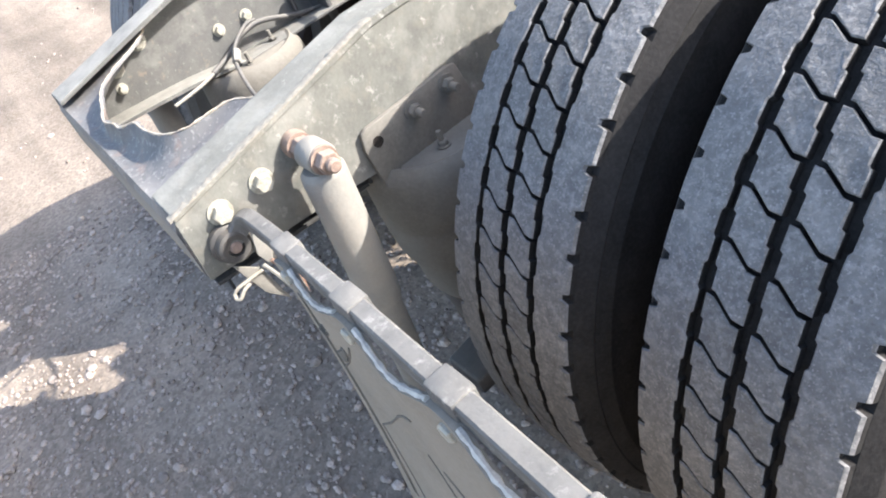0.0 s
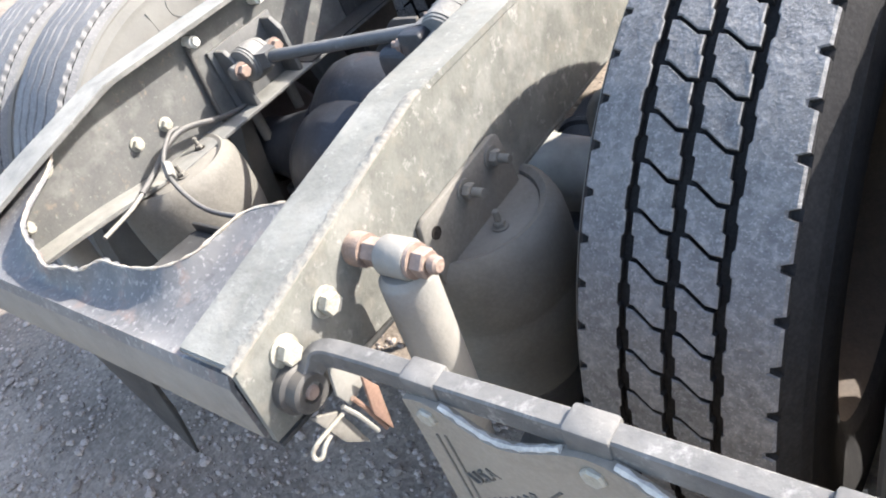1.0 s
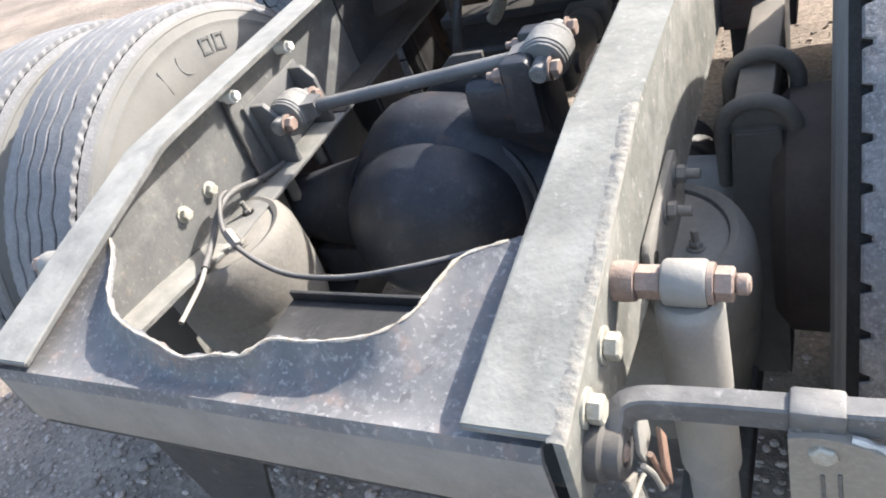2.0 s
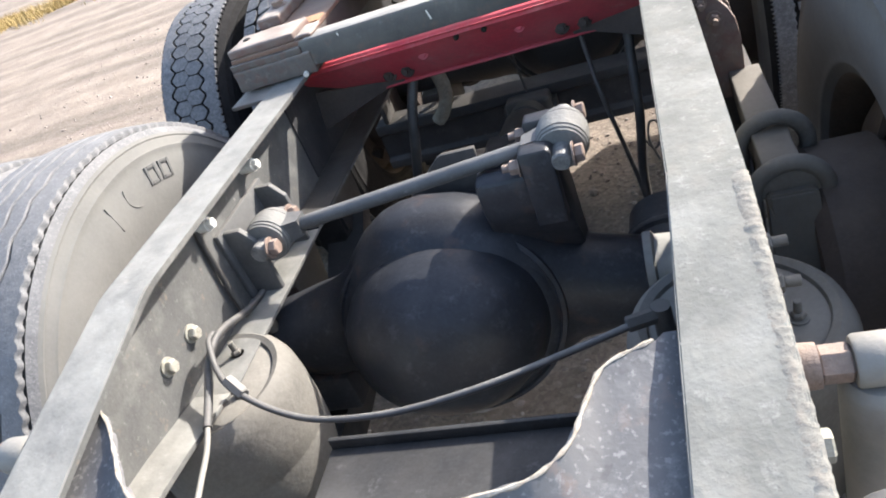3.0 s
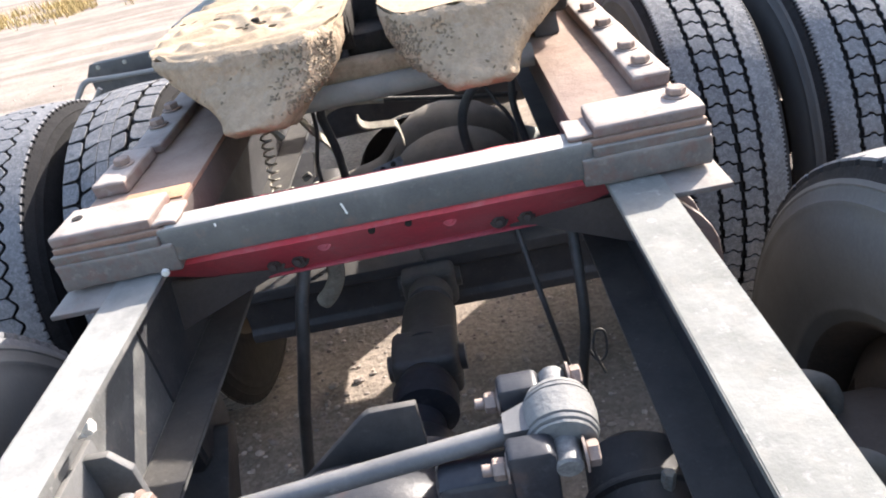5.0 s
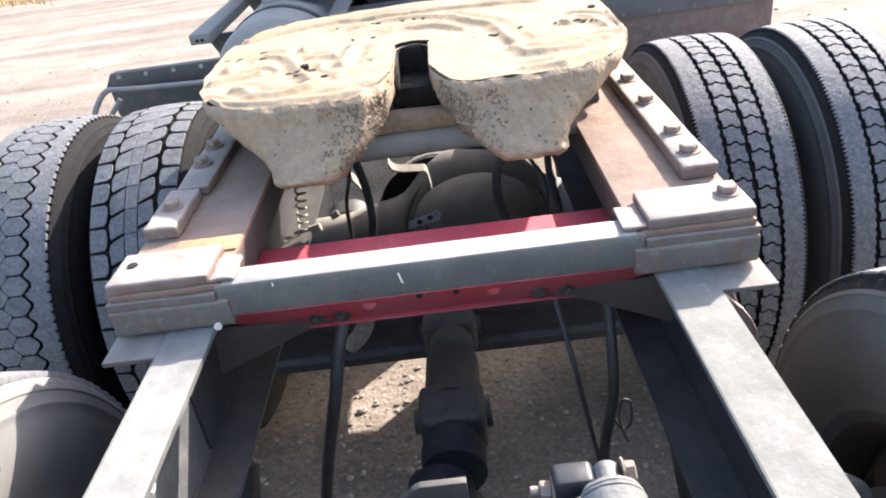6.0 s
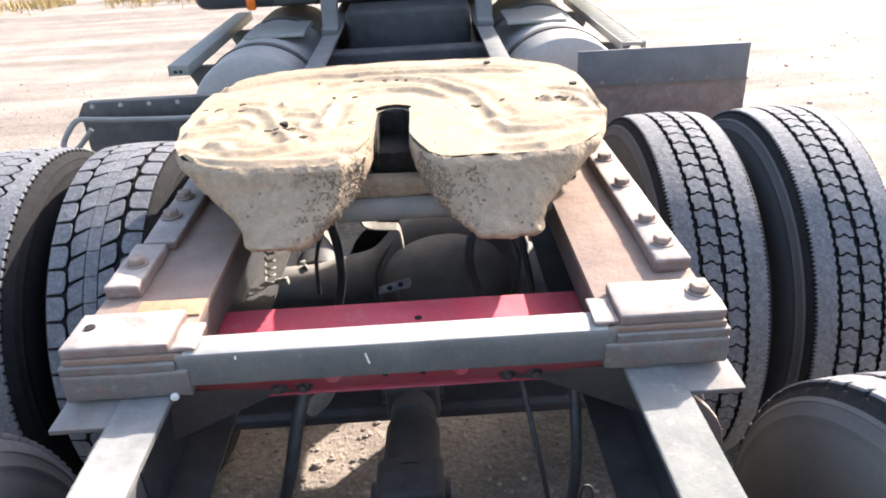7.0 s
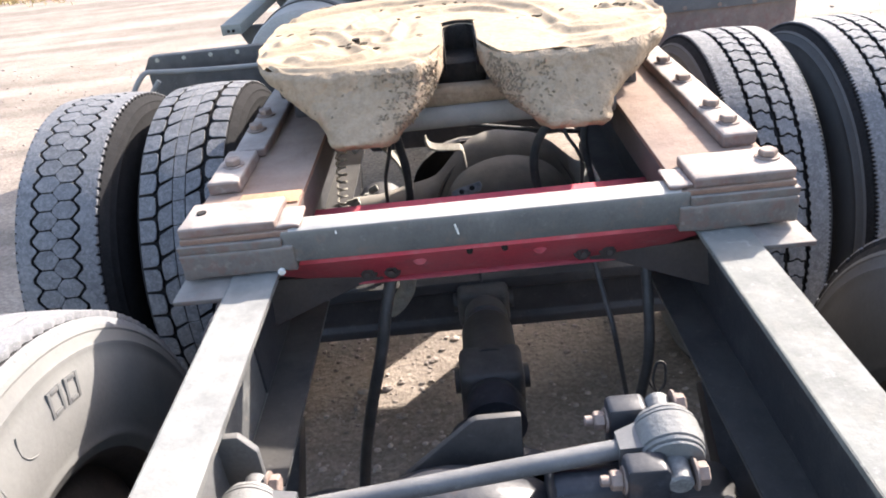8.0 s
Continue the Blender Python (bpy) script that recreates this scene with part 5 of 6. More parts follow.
def tread_rows(kind):
    """(polygon, offset in pitches) for each row of blocks, the number round the tyre, and half the width between the shoulder ribs."""
    rows = []
    if kind in ("zig", "wave"):
        n = 64 if kind == "zig" else 72
        p = 2 * math.pi * R_TYRE / n
        g, gap = 0.0024, 0.0047 if kind == "zig" else 0.0036
        for v0, v1, off in ((-0.053, 0.0, 0.0), (0.0, 0.053, 0.64 if kind == "zig" else 0.45)):
            a, b = v0 + gap, v1 - gap
            if kind == "zig":
                cut = [(0.0, 0.0), (-0.02, 0.20), (-0.36, 0.72), (-0.38, 1.0)]
                rise = 0.38
            else:
                cut = [(0.0, 0.0), (0.01, 0.28), (0.12, 0.42), (0.09, 0.60), (-0.08, 0.74), (-0.06, 1.0)]
                rise = 0.06
            low = [(u * p + g, a + (b - a) * f) for u, f in cut]
            high = [(u * p + p - g, a + (b - a) * f) for u, f in cut]
            t = 0.0022
            right = [(-rise * p + p * 0.48, b), (-rise * p + p * 0.52, b - t * 1.6)]
            left = [(p * 0.52, a), (p * 0.48, a + t * 1.6)]
            high[-1] = (high[-1][0], b - t * 1.6)
            low[0] = (low[0][0], a + t * 1.6)
            rows.append((low + right + high[::-1] + left, off))
        return rows, n, 0.053
    if kind == "hex":
        n = 64
        p = 2 * math.pi * R_TYRE / n
        hw, hu = 0.0335, p * 0.5 - 0.0015
        for k, vc in enumerate((-0.026, 0.026)):
            poly = [(-hu, vc - 0.014), (-hu, vc + 0.014), (-hu * 0.78, vc + 0.021), (-hu * 0.12, vc + hw), (hu * 0.12, vc + hw), (hu * 0.78, vc + 0.021),
                    (hu, vc + 0.014), (hu, vc - 0.014), (hu * 0.78, vc - 0.021), (hu * 0.12, vc - hw), (-hu * 0.12, vc - hw), (-hu * 0.78, vc - 0.021)]
            rows.append((poly, 0.5 * k))
        return rows, n, 0.060
    n = 51
    p = 2 * math.pi * R_TYRE / n
    g = 0.0032
    lo, hi = -p * 0.5 + g, p * 0.5 - g
    d = 0.22 * p
    for s, off in ((-1, 0.0), (1, 0.42)):
        # square shoulder block with a rounded inner end
        rows.append(([(lo, s * 0.110), (lo + 0.001, s * 0.073), (lo + 0.008, s * 0.0655), (0.0, s * 0.0630), (hi - 0.008, s * 0.0655), (hi - 0.001, s * 0.073), (hi, s * 0.110)], off))
    # slanted blocks on both sides of the nearly unbroken middle rib
    rows.append(([(lo + 0.001, -0.052), (lo + 0.005, -0.0565), (hi - 0.020, -0.0595), (hi - 0.006, -0.056), (hi - 0.002, -0.052), (hi + d, -0.0205), (lo + d, -0.0205)], 0.40))
    rows.append(([(-p * 0.5 + 0.0005, -0.0188), (-p * 0.5 + 0.0005 + d * 0.15, 0.0130), (p * 0.5 - 0.0005 + d * 0.15, 0.0130), (p * 0.5 - 0.0005, -0.0188)], 0.62))
    rows.append(([(lo, 0.0148), (lo + d + 0.002, 0.047), (lo + d + 0.006, 0.0515), (lo + d + 0.020, 0.0550), (hi + d - 0.005, 0.0520), (hi + d - 0.001, 0.047), (hi, 0.0148)], 0.80))
    return rows, n, 0


def shoulder_rib(kind, n, s, half_in):
    """The unbroken rib at the tread's edge: toothed groove side, notches on the outer side."""
    steps = 16
    N = n * steps
    bm = bmesh.new()
    rings = []
    for i in range(N):
        u = 2 * math.pi * R_TYRE * i / N
        k = i % steps
        if kind == "hex":
            vin = 0.051 + 0.016 * min(1.0, max(0.0, (abs(((k + (8 if s > 0 else 0)) % steps) - 8) - 1) / 5))
            out = 0.1105 - (0.006 if k % 8 < 2 else 0.0)
        elif kind == "zig":
            vin = half_in + 0.0035 + (0.0028 if (k + (0 if s < 0 else 8)) % steps < 8 else 0.0)
            out = 0.1105 - (0.010 if k in (3, 4, 5) else 0.0)
        else:
            vin = half_in + 0.003 + (0.0032 if k % 8 < 4 else 0.0)
            out = 0.1105 - (0.0055 if k % 4 < 2 else 0.0)
        rings.append([bm.verts.new(on_tyre(u, s * v, h)) for v, h in ((vin, -0.013), (vin, -0.0015), (vin + 0.0015, 0), (0.085, 0), (out - 0.003, 0), (out, -0.003), (out + 0.002, -0.016))])
    for i in range(N):
        A, B = rings[i], rings[(i + 1) % N]
        for k in range(6):
            bm.faces.new((A[k], A[k + 1], B[k + 1], B[k]))
    return bm


CASING = [(-0.105, 0.290), (-0.117, 0.298), (-0.1215, 0.311), (-0.1245, 0.313), (-0.1265, 0.318), (-0.1255, 0.323), (-0.128, 0.335), (-0.1345, 0.362), (-0.138, 0.385), (-0.1395, 0.42), (-0.1365, 0.444), (-0.1335, 0.456), (-0.1345, 0.459), (-0.1345, 0.465), (-0.1315, 0.468), (-0.129, 0.478), (-0.1265, 0.483), (-0.1275, 0.486), (-0.123, 0.492), (-0.112, R_TYRE - 0.017)]


def build_wheel(x, y, kind, label, hub_out, wall=None, block_mat=None):
    """hub_out: +1 where the wheel's dish opens towards +x. The rear wheels carry the taller tyres."""
    wall, block_mat = wall or M_GROOVE, block_mat or M_RUBBER
    grow = R_REAR / R_TYRE if y < 1.5 else 1.0
    w = thing("wheel", (x, y, R_TYRE * grow - 0.004), label, "wheel", "dual truck wheels")
    w.scale = (1, grow, grow)
    bm = bmesh.new()
    prof = CASING + [(-0.06, R_TYRE - 0.0145), (0.0, R_TYRE - 0.0125), (0.06, R_TYRE - 0.0145)] + [(-s, r) for s, r in CASING[::-1]]
    lathe(bm, (0, 0, 0), (1, 0, 0), prof, 96)
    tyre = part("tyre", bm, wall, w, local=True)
    tyre.data.materials.append(M_GROOVE)
    tyre.data.materials.append(M_TREADOLD)
    # groove floors and the +x half of right walls coloured in as shade
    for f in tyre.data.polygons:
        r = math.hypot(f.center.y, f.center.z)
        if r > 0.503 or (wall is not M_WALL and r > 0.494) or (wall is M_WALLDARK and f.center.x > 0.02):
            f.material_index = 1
        elif r > 0.494:
            f.material_index = 2
    if kind == "rib":
        bounds = [(-0.110, -0.0640), (-0.0580, -0.0225), (-0.0165, 0.0165), (0.0225, 0.0580), (0.0640, 0.110)]
        N = 480
        for a, b in bounds:
            bm = bmesh.new()
            rings = []
            for i in range(N):
                u = 2 * math.pi * R_TYRE * i / N
                dv = 0.0042 * (abs((i % 12) - 6) / 3 - 1)
                notch = 0.0045 if i % 4 < 2 else 0.0
                va, vb = a + (dv if a > -0.1 else notch), b + (dv if b < 0.1 else -notch)
                rings.append([bm.verts.new(on_tyre(u, v, h)) for v, h in ((va, -0.013), (va, -0.002), (va + 0.002, 0), (vb - 0.002, 0), (vb, -0.002), (vb, -0.013))])
            for i in range(N):
                A, B = rings[i], rings[(i + 1) % N]
                for k in range(5):
                    bm.faces.new((A[k], A[k + 1], B[k + 1], B[k]))
            part("tread_rib", bm, block_mat, tyre, local=True)
    else:
        rows, n, half_in = tread_rows(kind)
        for ri, (poly, off) in enumerate(rows):
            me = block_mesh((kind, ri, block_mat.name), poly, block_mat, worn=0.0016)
            for i in range(n):
                ob = new("tread_block", me)
                ob.parent = tyre
                ob.rotation_euler = (-2 * math.pi * (i + off) / n, 0, 0)
        if half_in:
            for s in (-1, 1):
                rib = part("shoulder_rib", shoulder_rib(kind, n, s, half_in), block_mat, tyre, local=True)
                # rib walls beside the grooves darkened like shade
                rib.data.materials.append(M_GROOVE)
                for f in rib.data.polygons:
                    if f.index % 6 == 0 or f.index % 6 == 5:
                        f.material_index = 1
    # rim and disc with hand holes
    bm = bmesh.new()
    o = hub_out
    lathe(bm, (0, 0, 0), (o, 0, 0), [(-0.112, 0.305), (-0.116, 0.298), (-0.108, 0.288), (-0.06, 0.272), (0.06, 0.272), (0.108, 0.288), (0.116, 0.298), (0.112, 0.305)], 64)
    rim = part("rim", bm, M_RIM, w, local=True)
    bm = bmesh.new()
    n, rads = 60, [0.10, 0.15, 0.17, 0.19, 0.235, 0.25, 0.272]
    dish = [0.10, 0.10, 0.10, 0.097, 0.080, 0.068, 0.05]
    ring = [[bm.verts.new((o * dd, r * math.cos(2 * math.pi * i / n), r * math.sin(2 * math.pi * i / n))) for i in range(n)] for r, dd in zip(rads, dish)]
    for j in range(len(rads) - 1):
        for i in range(n):
            if j in (3,) and i % 12 in (0, 1, 2, 3):
                continue
            bm.faces.new((ring[j][i], ring[j][(i + 1) % n], ring[j + 1][(i + 1) % n], ring[j + 1][i]))
    bmesh.ops.recalc_face_normals(bm, faces=bm.faces)
    bmesh.ops.solidify(bm, geom=bm.faces[:], thickness=0.011)
    disc = part("disc", bm, M_RIM, w, "brown steel disc with hand holes", local=True)
    bm = bmesh.new()
    for i in range(10):
        t = 2 * math.pi * i / 10
        c = Vector((o * 0.10, 0.142 * math.cos(t), 0.142 * math.sin(t)))
        rod(bm, c, c + Vector((o * 0.028, 0, 0)), 0.016, n=6, bev=0.002)
    part("wheel_nut", bm, M_RUSTBOLT, disc, local=True)
    return tyre


X_IN, X_OUT = 0.756, 1.086
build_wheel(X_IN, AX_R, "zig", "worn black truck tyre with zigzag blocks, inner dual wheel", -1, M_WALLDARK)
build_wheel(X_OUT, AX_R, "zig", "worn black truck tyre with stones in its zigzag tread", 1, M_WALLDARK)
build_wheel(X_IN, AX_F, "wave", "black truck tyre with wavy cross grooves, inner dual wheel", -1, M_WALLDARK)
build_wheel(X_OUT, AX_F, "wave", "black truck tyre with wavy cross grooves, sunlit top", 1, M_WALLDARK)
tyre_l = build_wheel(-X_IN, AX_R, "rib", "dust-grey truck tyre with wavy ribs and raised lettering", 1, M_WALL, M_TREADOLD)
build_wheel(-X_OUT, AX_R, "rib", "dust-grey truck tyre with wavy worn ribs", -1, M_WALL, M_TREADOLD)
build_wheel(-X_IN, AX_F, "lug", "black truck tyre with large angled blocks", 1)
build_wheel(-X_OUT, AX_F, "hex", "black truck tyre with honeycomb blocks", -1)

# raised marks on the dusty sidewall: plain outlines in place of the maker's name
for i in range(2):
    bm = bmesh.new()
    m = Matrix.Rotation(radians(-10.4 - i * 5.7), 4, "X") @ Matrix.Translation((0.1385, 0, 0.424))
    for lo, hi in (((-0.017, -0.019), (-0.010, 0.019)), ((0.010, -0.019), (0.017, 0.019)), ((-0.0098, 0.012), (0.0098, 0.019)), ((-0.0098, -0.019), (0.0098, -0.012))):
        box(bm, (-0.002, lo[0], lo[1]), (0.0026, hi[0], hi[1]), 0.001, m)
    part("raised_mark", bm, M_WALLDARK, tyre_l, "raised dark outline", local=True)
# fainter ridges beside them, under the same dust as the wall
bm = bmesh.new()
m = Matrix.Rotation(radians(9.8), 4, "X") @ Matrix.Translation((0.1375, 0, 0.418))
box(bm, (-0.002, -0.0016, -0.029), (0.0024, 0.0016, 0.027), 0.001, m)
part("raised_ridge", bm, M_WALL, tyre_l, local=True)
bm = bmesh.new()
arc = [Vector((0.1392, -math.sin(radians(a)) * r, math.cos(radians(a)) * r)) for a, r in ((2.0, 0.438), (2.6, 0.427), (2.7, 0.414), (1.9, 0.402), (0.6, 0.394), (-1.0, 0.390))]
tube(bm, arc, 0.0012, 8, 3)
part("raised_ridge", bm, M_WALL, tyre_l, local=True)

# stones wedged in the grooves
bm = bmesh.new()
rnd = random.Random(7)
for i in range(12):
    cx = rnd.choice((X_IN, X_OUT))
    v = rnd.choice((-0.055, 0.0, 0.055)) + rnd.uniform(-0.001, 0.001)
    u = rnd.uniform(0, 3.2)
    px, py, pz = on_tyre(u, v, -0.006)
    bmesh.ops.create_icosphere(bm, subdivisions=1, radius=rnd.uniform(0.0025, 0.0055), matrix=Matrix.Translation((cx + px, AX_R - abs(py), R_TYRE + pz)))
rough_up(bm, 0.003, 0.004)
single("tread_stones", bm, M_LIGHTSTONE, "pale pebbles wedged in the tyre grooves", "pebbles", kind="stuff")

# ---- drive shaft, hoses, cables ----
beam = thing("cross_beam", (0, 1.73, 0.45), "black dusty cross beam under the frame between the axles", "cross beam")
bm = bmesh.new()
prism(bm, [(1.70, 0.45), (1.70, 0.475), (1.715, 0.485), (1.715, 0.56), (1.70, 0.57), (1.70, 0.60), (1.79, 0.60), (1.79, 0.45)], "x", -0.49, 0.49, 0.003)
part("channel", bm, M_STEELSHADE, beam)
for s in (1, -1):
    bm = bmesh.new()
    box(bm, (min(s * 0.440, s * 0.455), 1.703, 0.6005), (max(s * 0.440, s * 0.455), 1.787, 0.751), 0.003)
    part("drop_plate", bm, M_BLACK, beam)

shaft = thing("drive_shaft", (0.03, 1.45, 0.62), "black drive shaft between the two axles", "drive shaft")
bm = bmesh.new()
lathe(bm, (-0.008, 1.33, 0.593), (0.009, 1, -0.147), [(0, 0.0), (0, 0.060), (0.19, 0.060), (0.205, 0.048), (0.225, 0.044), (0.23, 0.053), (0.285, 0.053), (0.29, 0.040), (0.36, 0.040), (0.36, 0.0)], 28)
part("shaft_tube", bm, M_BLACK, shaft)
for y, z in ((1.31, 0.597), (1.70, 0.54)):
    bm = bmesh.new()
    box(bm, (-0.074, y - 0.055, z - 0.05), (0.058, y + 0.055, z + 0.05), 0.016, seg=3)
    rod(bm, (-0.085, y, z), (0.070, y, z), 0.026, n=16)
    part("yoke", bm, M_BLACK, shaft)
bm = bmesh.new()
lathe(bm, (-0.01, 1.20, 0.61), (0, 1, 0), [(-0.05, 0.0), (-0.05, 0.060), (0.0, 0.062), (0.02, 0.054), (0.04, 0.046), (0.04, 0)], 24)
part("flange", bm, M_CAST, shaft)


def hose(name, pts, r, mat, label, category="hose"):
    bm = bmesh.new()
    tube(bm, pts, r, 10, 8)
    return single(name, bm, mat, label, category, "air hoses")


air = thing("air_line", (-0.05, 0.39, 0.77), "thin black air line slung between the air springs", "air line")
bm = bmesh.new()
tube(bm, [(-0.378, 0.535, 0.822), (-0.366, 0.50, 0.825), (-0.31, 0.43, 0.80), (-0.20, 0.395, 0.757), (-0.06, 0.375, 0.765), (0.075, 0.384, 0.782), (0.20, 0.425, 0.787), (0.285, 0.455, 0.792)], 0.0050, 10, 8)
part("line", bm, M_HOSE, air)
for p, q in (((0.268, 0.452, 0.792), (0.305, 0.465, 0.790)), ((-0.318, 0.442, 0.803), (-0.285, 0.42, 0.790))):
    bm = bmesh.new()
    hexa(bm, p, q, 0.0105)
    part("fitting", bm, M_BLACK if p[0] > 0 else M_SHOCK, air)
bm = bmesh.new()
rod(bm, (0.312, 0.467, 0.755), (0.312, 0.467, 0.803), 0.0125, n=12)
part("elbow", bm, M_BLACK, air)
hose("brake_hose", [(-0.395, 0.80, 0.745), (-0.39, 0.66, 0.77), (-0.376, 0.55, 0.812), (-0.368, 0.49, 0.812), (-0.352, 0.43, 0.792), (-0.33, 0.37, 0.782)], 0.0068, M_HOSE, "ribbed black brake hose along the rail")
hose("brake_hose", [(-0.33, 0.37, 0.782), (-0.312, 0.33, 0.780), (-0.295, 0.28, 0.781), (-0.282, 0.245, 0.783)], 0.0042, M_SHOCK, "grey hose end with a crimped fitting")
hose("cable", [(-0.408, 0.665, 0.94), (-0.407, 0.66, 0.88), (-0.405, 0.655, 0.82), (-0.40, 0.65, 0.76)], 0.0055, M_BLACK, "thin black cable down the rail", "cable")
hose("brake_hose", [(-0.198, 1.45, 0.860), (-0.180, 1.47, 0.825), (-0.172, 1.49, 0.775), (-0.176, 1.50, 0.725), (-0.200, 1.51, 0.680), (-0.225, 1.515, 0.655)], 0.019, M_LIGHTHOSE, "thick pale curved hose below the crossmember")
hose("brake_hose", [(-0.176, 1.350, 0.905), (-0.184, 1.338, 0.86), (-0.205, 1.30, 0.79), (-0.222, 1.28, 0.715), (-0.262, 1.28, 0.58), (-0.295, 1.28, 0.45), (-0.31, 1.25, 0.36)], 0.0125, M_BLACK, "black hose hanging below the crossmember")
hose("cable", [(0.205, 1.35, 0.91), (0.210, 1.338, 0.86), (0.222, 1.29, 0.79), (0.234, 1.25, 0.728), (0.266, 1.25, 0.536), (0.278, 1.24, 0.45)], 0.0052, M_BLACK, "thin black cable hanging below the crossmember", "cable")
hose("cable", [(0.312, 1.35, 0.89), (0.310, 1.335, 0.845), (0.306, 1.28, 0.76), (0.301, 1.25, 0.663), (0.284, 1.25, 0.533), (0.281, 1.24, 0.43)], 0.0105, M_BLACK, "black hose hanging beside the rail", "hose")
hose("cable", [(0.296, 1.25, 0.62), (0.315, 1.24, 0.585), (0.332, 1.24, 0.60), (0.334, 1.25, 0.64), (0.318, 1.25, 0.645), (0.310, 1.24, 0.61), (0.325, 1.23, 0.56)], 0.0028, M_BLACK, "looped black cable end", "cable")
# hoses and fittings between the coupling and the front axle
hose("brake_hose", [(-0.155, 1.86, 1.02), (-0.188, 1.89, 0.955), (-0.186, 1.90, 0.905), (-0.178, 1.90, 0.85), (-0.177, 1.90, 0.766), (-0.195, 1.90, 0.68)], 0.0115, M_HOSE, "thick black air hose below the coupling")
hose("brake_hose", [(-0.205, 1.88, 1.00), (-0.212, 1.90, 0.91), (-0.236, 1.90, 0.82), (-0.24, 1.90, 0.72)], 0.0052, M_BLACK, "thin black air hose below the coupling")
hose("brake_hose", [(0.270, 1.78, 1.03), (0.240, 1.76, 1.005), (0.195, 1.75, 0.988), (0.165, 1.75, 0.955), (0.148, 1.75, 0.907), (0.150, 1.76, 0.84), (0.17, 1.78, 0.76)], 0.011, M_HOSE, "thick black air hose in a loop")
hose("brake_hose", [(0.285, 1.78, 1.03), (0.272, 1.75, 0.973), (0.270, 1.75, 0.919), (0.286, 1.75, 0.83), (0.30, 1.76, 0.74)], 0.0085, M_HOSE, "black air hose bending down")
hose("brake_hose", [(0.205, 1.78, 0.99), (0.231, 1.75, 0.943), (0.251, 1.75, 0.91), (0.263, 1.75, 0.870), (0.262, 1.76, 0.80)], 0.0045, M_HOSE, "thin black air hose bending down")
hose("release_handle", [(-0.205, 2.0, 0.918), (-0.180, 2.0, 0.930), (-0.148, 2.0, 0.934), (-0.102, 2.0, 0.931), (-0.042, 2.0, 0.922)], 0.0105, M_LIGHTHOSE, "pale yellowish hose end with a fitting", "hose")
hose("release_handle", [(-0.042, 2.0, 0.922), (0.076, 2.0, 0.899), (0.195, 2.0, 0.878), (0.30, 2.0, 0.862)], 0.0065, M_HOSE, "black rod behind the pale hose end", "rod")
bm = bmesh.new()
tube(bm, [(-0.340 + 0.013 * math.cos(i * 0.9) - i * 0.0004, 1.90 + 0.013 * math.sin(i * 0.9), 0.93 - i * 0.0030) for i in range(60)], 0.0032, 6, 1)
single("coil_spring", bm, M_LIGHTHOSE, "pale coiled spring hanging under the coupling", "spring")
for pts in ([(-0.123, 2.0, 0.888), (-0.115, 2.0, 0.868), (-0.092, 2.0, 0.858), (-0.045, 2.0, 0.853), (-0.025, 2.0, 0.845), (-0.017, 2.0, 0.793)], [(-0.265, 1.95, 0.951), (-0.234, 1.95, 0.895), (-0.204, 1.95, 0.854), (-0.181, 1.95, 0.798)]):
    bm = bmesh.new()
    prev = None
    for p in smooth_line(pts, 4):
        ring = [bm.verts.new(p + Vector((0.002 * a, 0.012 * b, 0.005 * b + 0.002 * a))) for a, b in ((-1, -1), (1, -1), (1, 1), (-1, 1))]
        if prev:
            for k in range(4):
                bm.faces.new((prev[k], prev[(k + 1) % 4], ring[(k + 1) % 4], ring[k]))
        else:
            bm.faces.new(ring[::-1])
        prev = ring
    bm.faces.new(prev)
    single("bent_strip", bm, M_LIGHTHOSE, "bent pale metal strip hanging under the coupling", "metal strip", "metal strips")
# pale fittings beside the coil, and a perforated tag in front of the axle
for p, q, r in (((-0.300, 1.90, 0.905), (-0.318, 1.90, 0.935), 0.010), ((-0.262, 1.90, 0.80), (-0.282, 1.90, 0.79), 0.010), ((-0.315, 1.90, 0.765), (-0.350, 1.90, 0.758), 0.012)):
    bm = bmesh.new()
    hexa(bm, p, q, r)
    single("pipe_fitting", bm, M_BOLT, "small pale hose fitting below the coupling", "fitting", "hose fittings")
tag = thing("metal_tag", (-0.022, 1.60, 0.88), "pale perforated metal tag in front of the axle", "metal tag")
bm = bmesh.new()
prism(bm, [(-0.060, 0.884), (-0.056, 0.902), (0.008, 0.920), (0.013, 0.909), (0.008, 0.896)], "y", 1.598, 1.602, 0.001)
sheet_tag = part("tag_plate", bm, M_WEAR, tag)
for x, z in ((-0.034, 0.899), (-0.010, 0.906)):
    bm = bmesh.new()
    rod(bm, (x, 1.5972, z), (x, 1.599, z), 0.0062, n=10)
    part("hole", bm, M_GREASESHADE, sheet_tag, "dark hole")
bm = bmesh.new()
tube(bm, [(-0.02, 1.60, 0.90), (-0.02, 1.62, 0.87), (-0.015, 1.66, 0.78), (-0.01, 1.69, 0.64), (-0.008, 1.70, 0.595)], 0.0035, 8, 6)
part("stalk", bm, M_BLACK, tag)

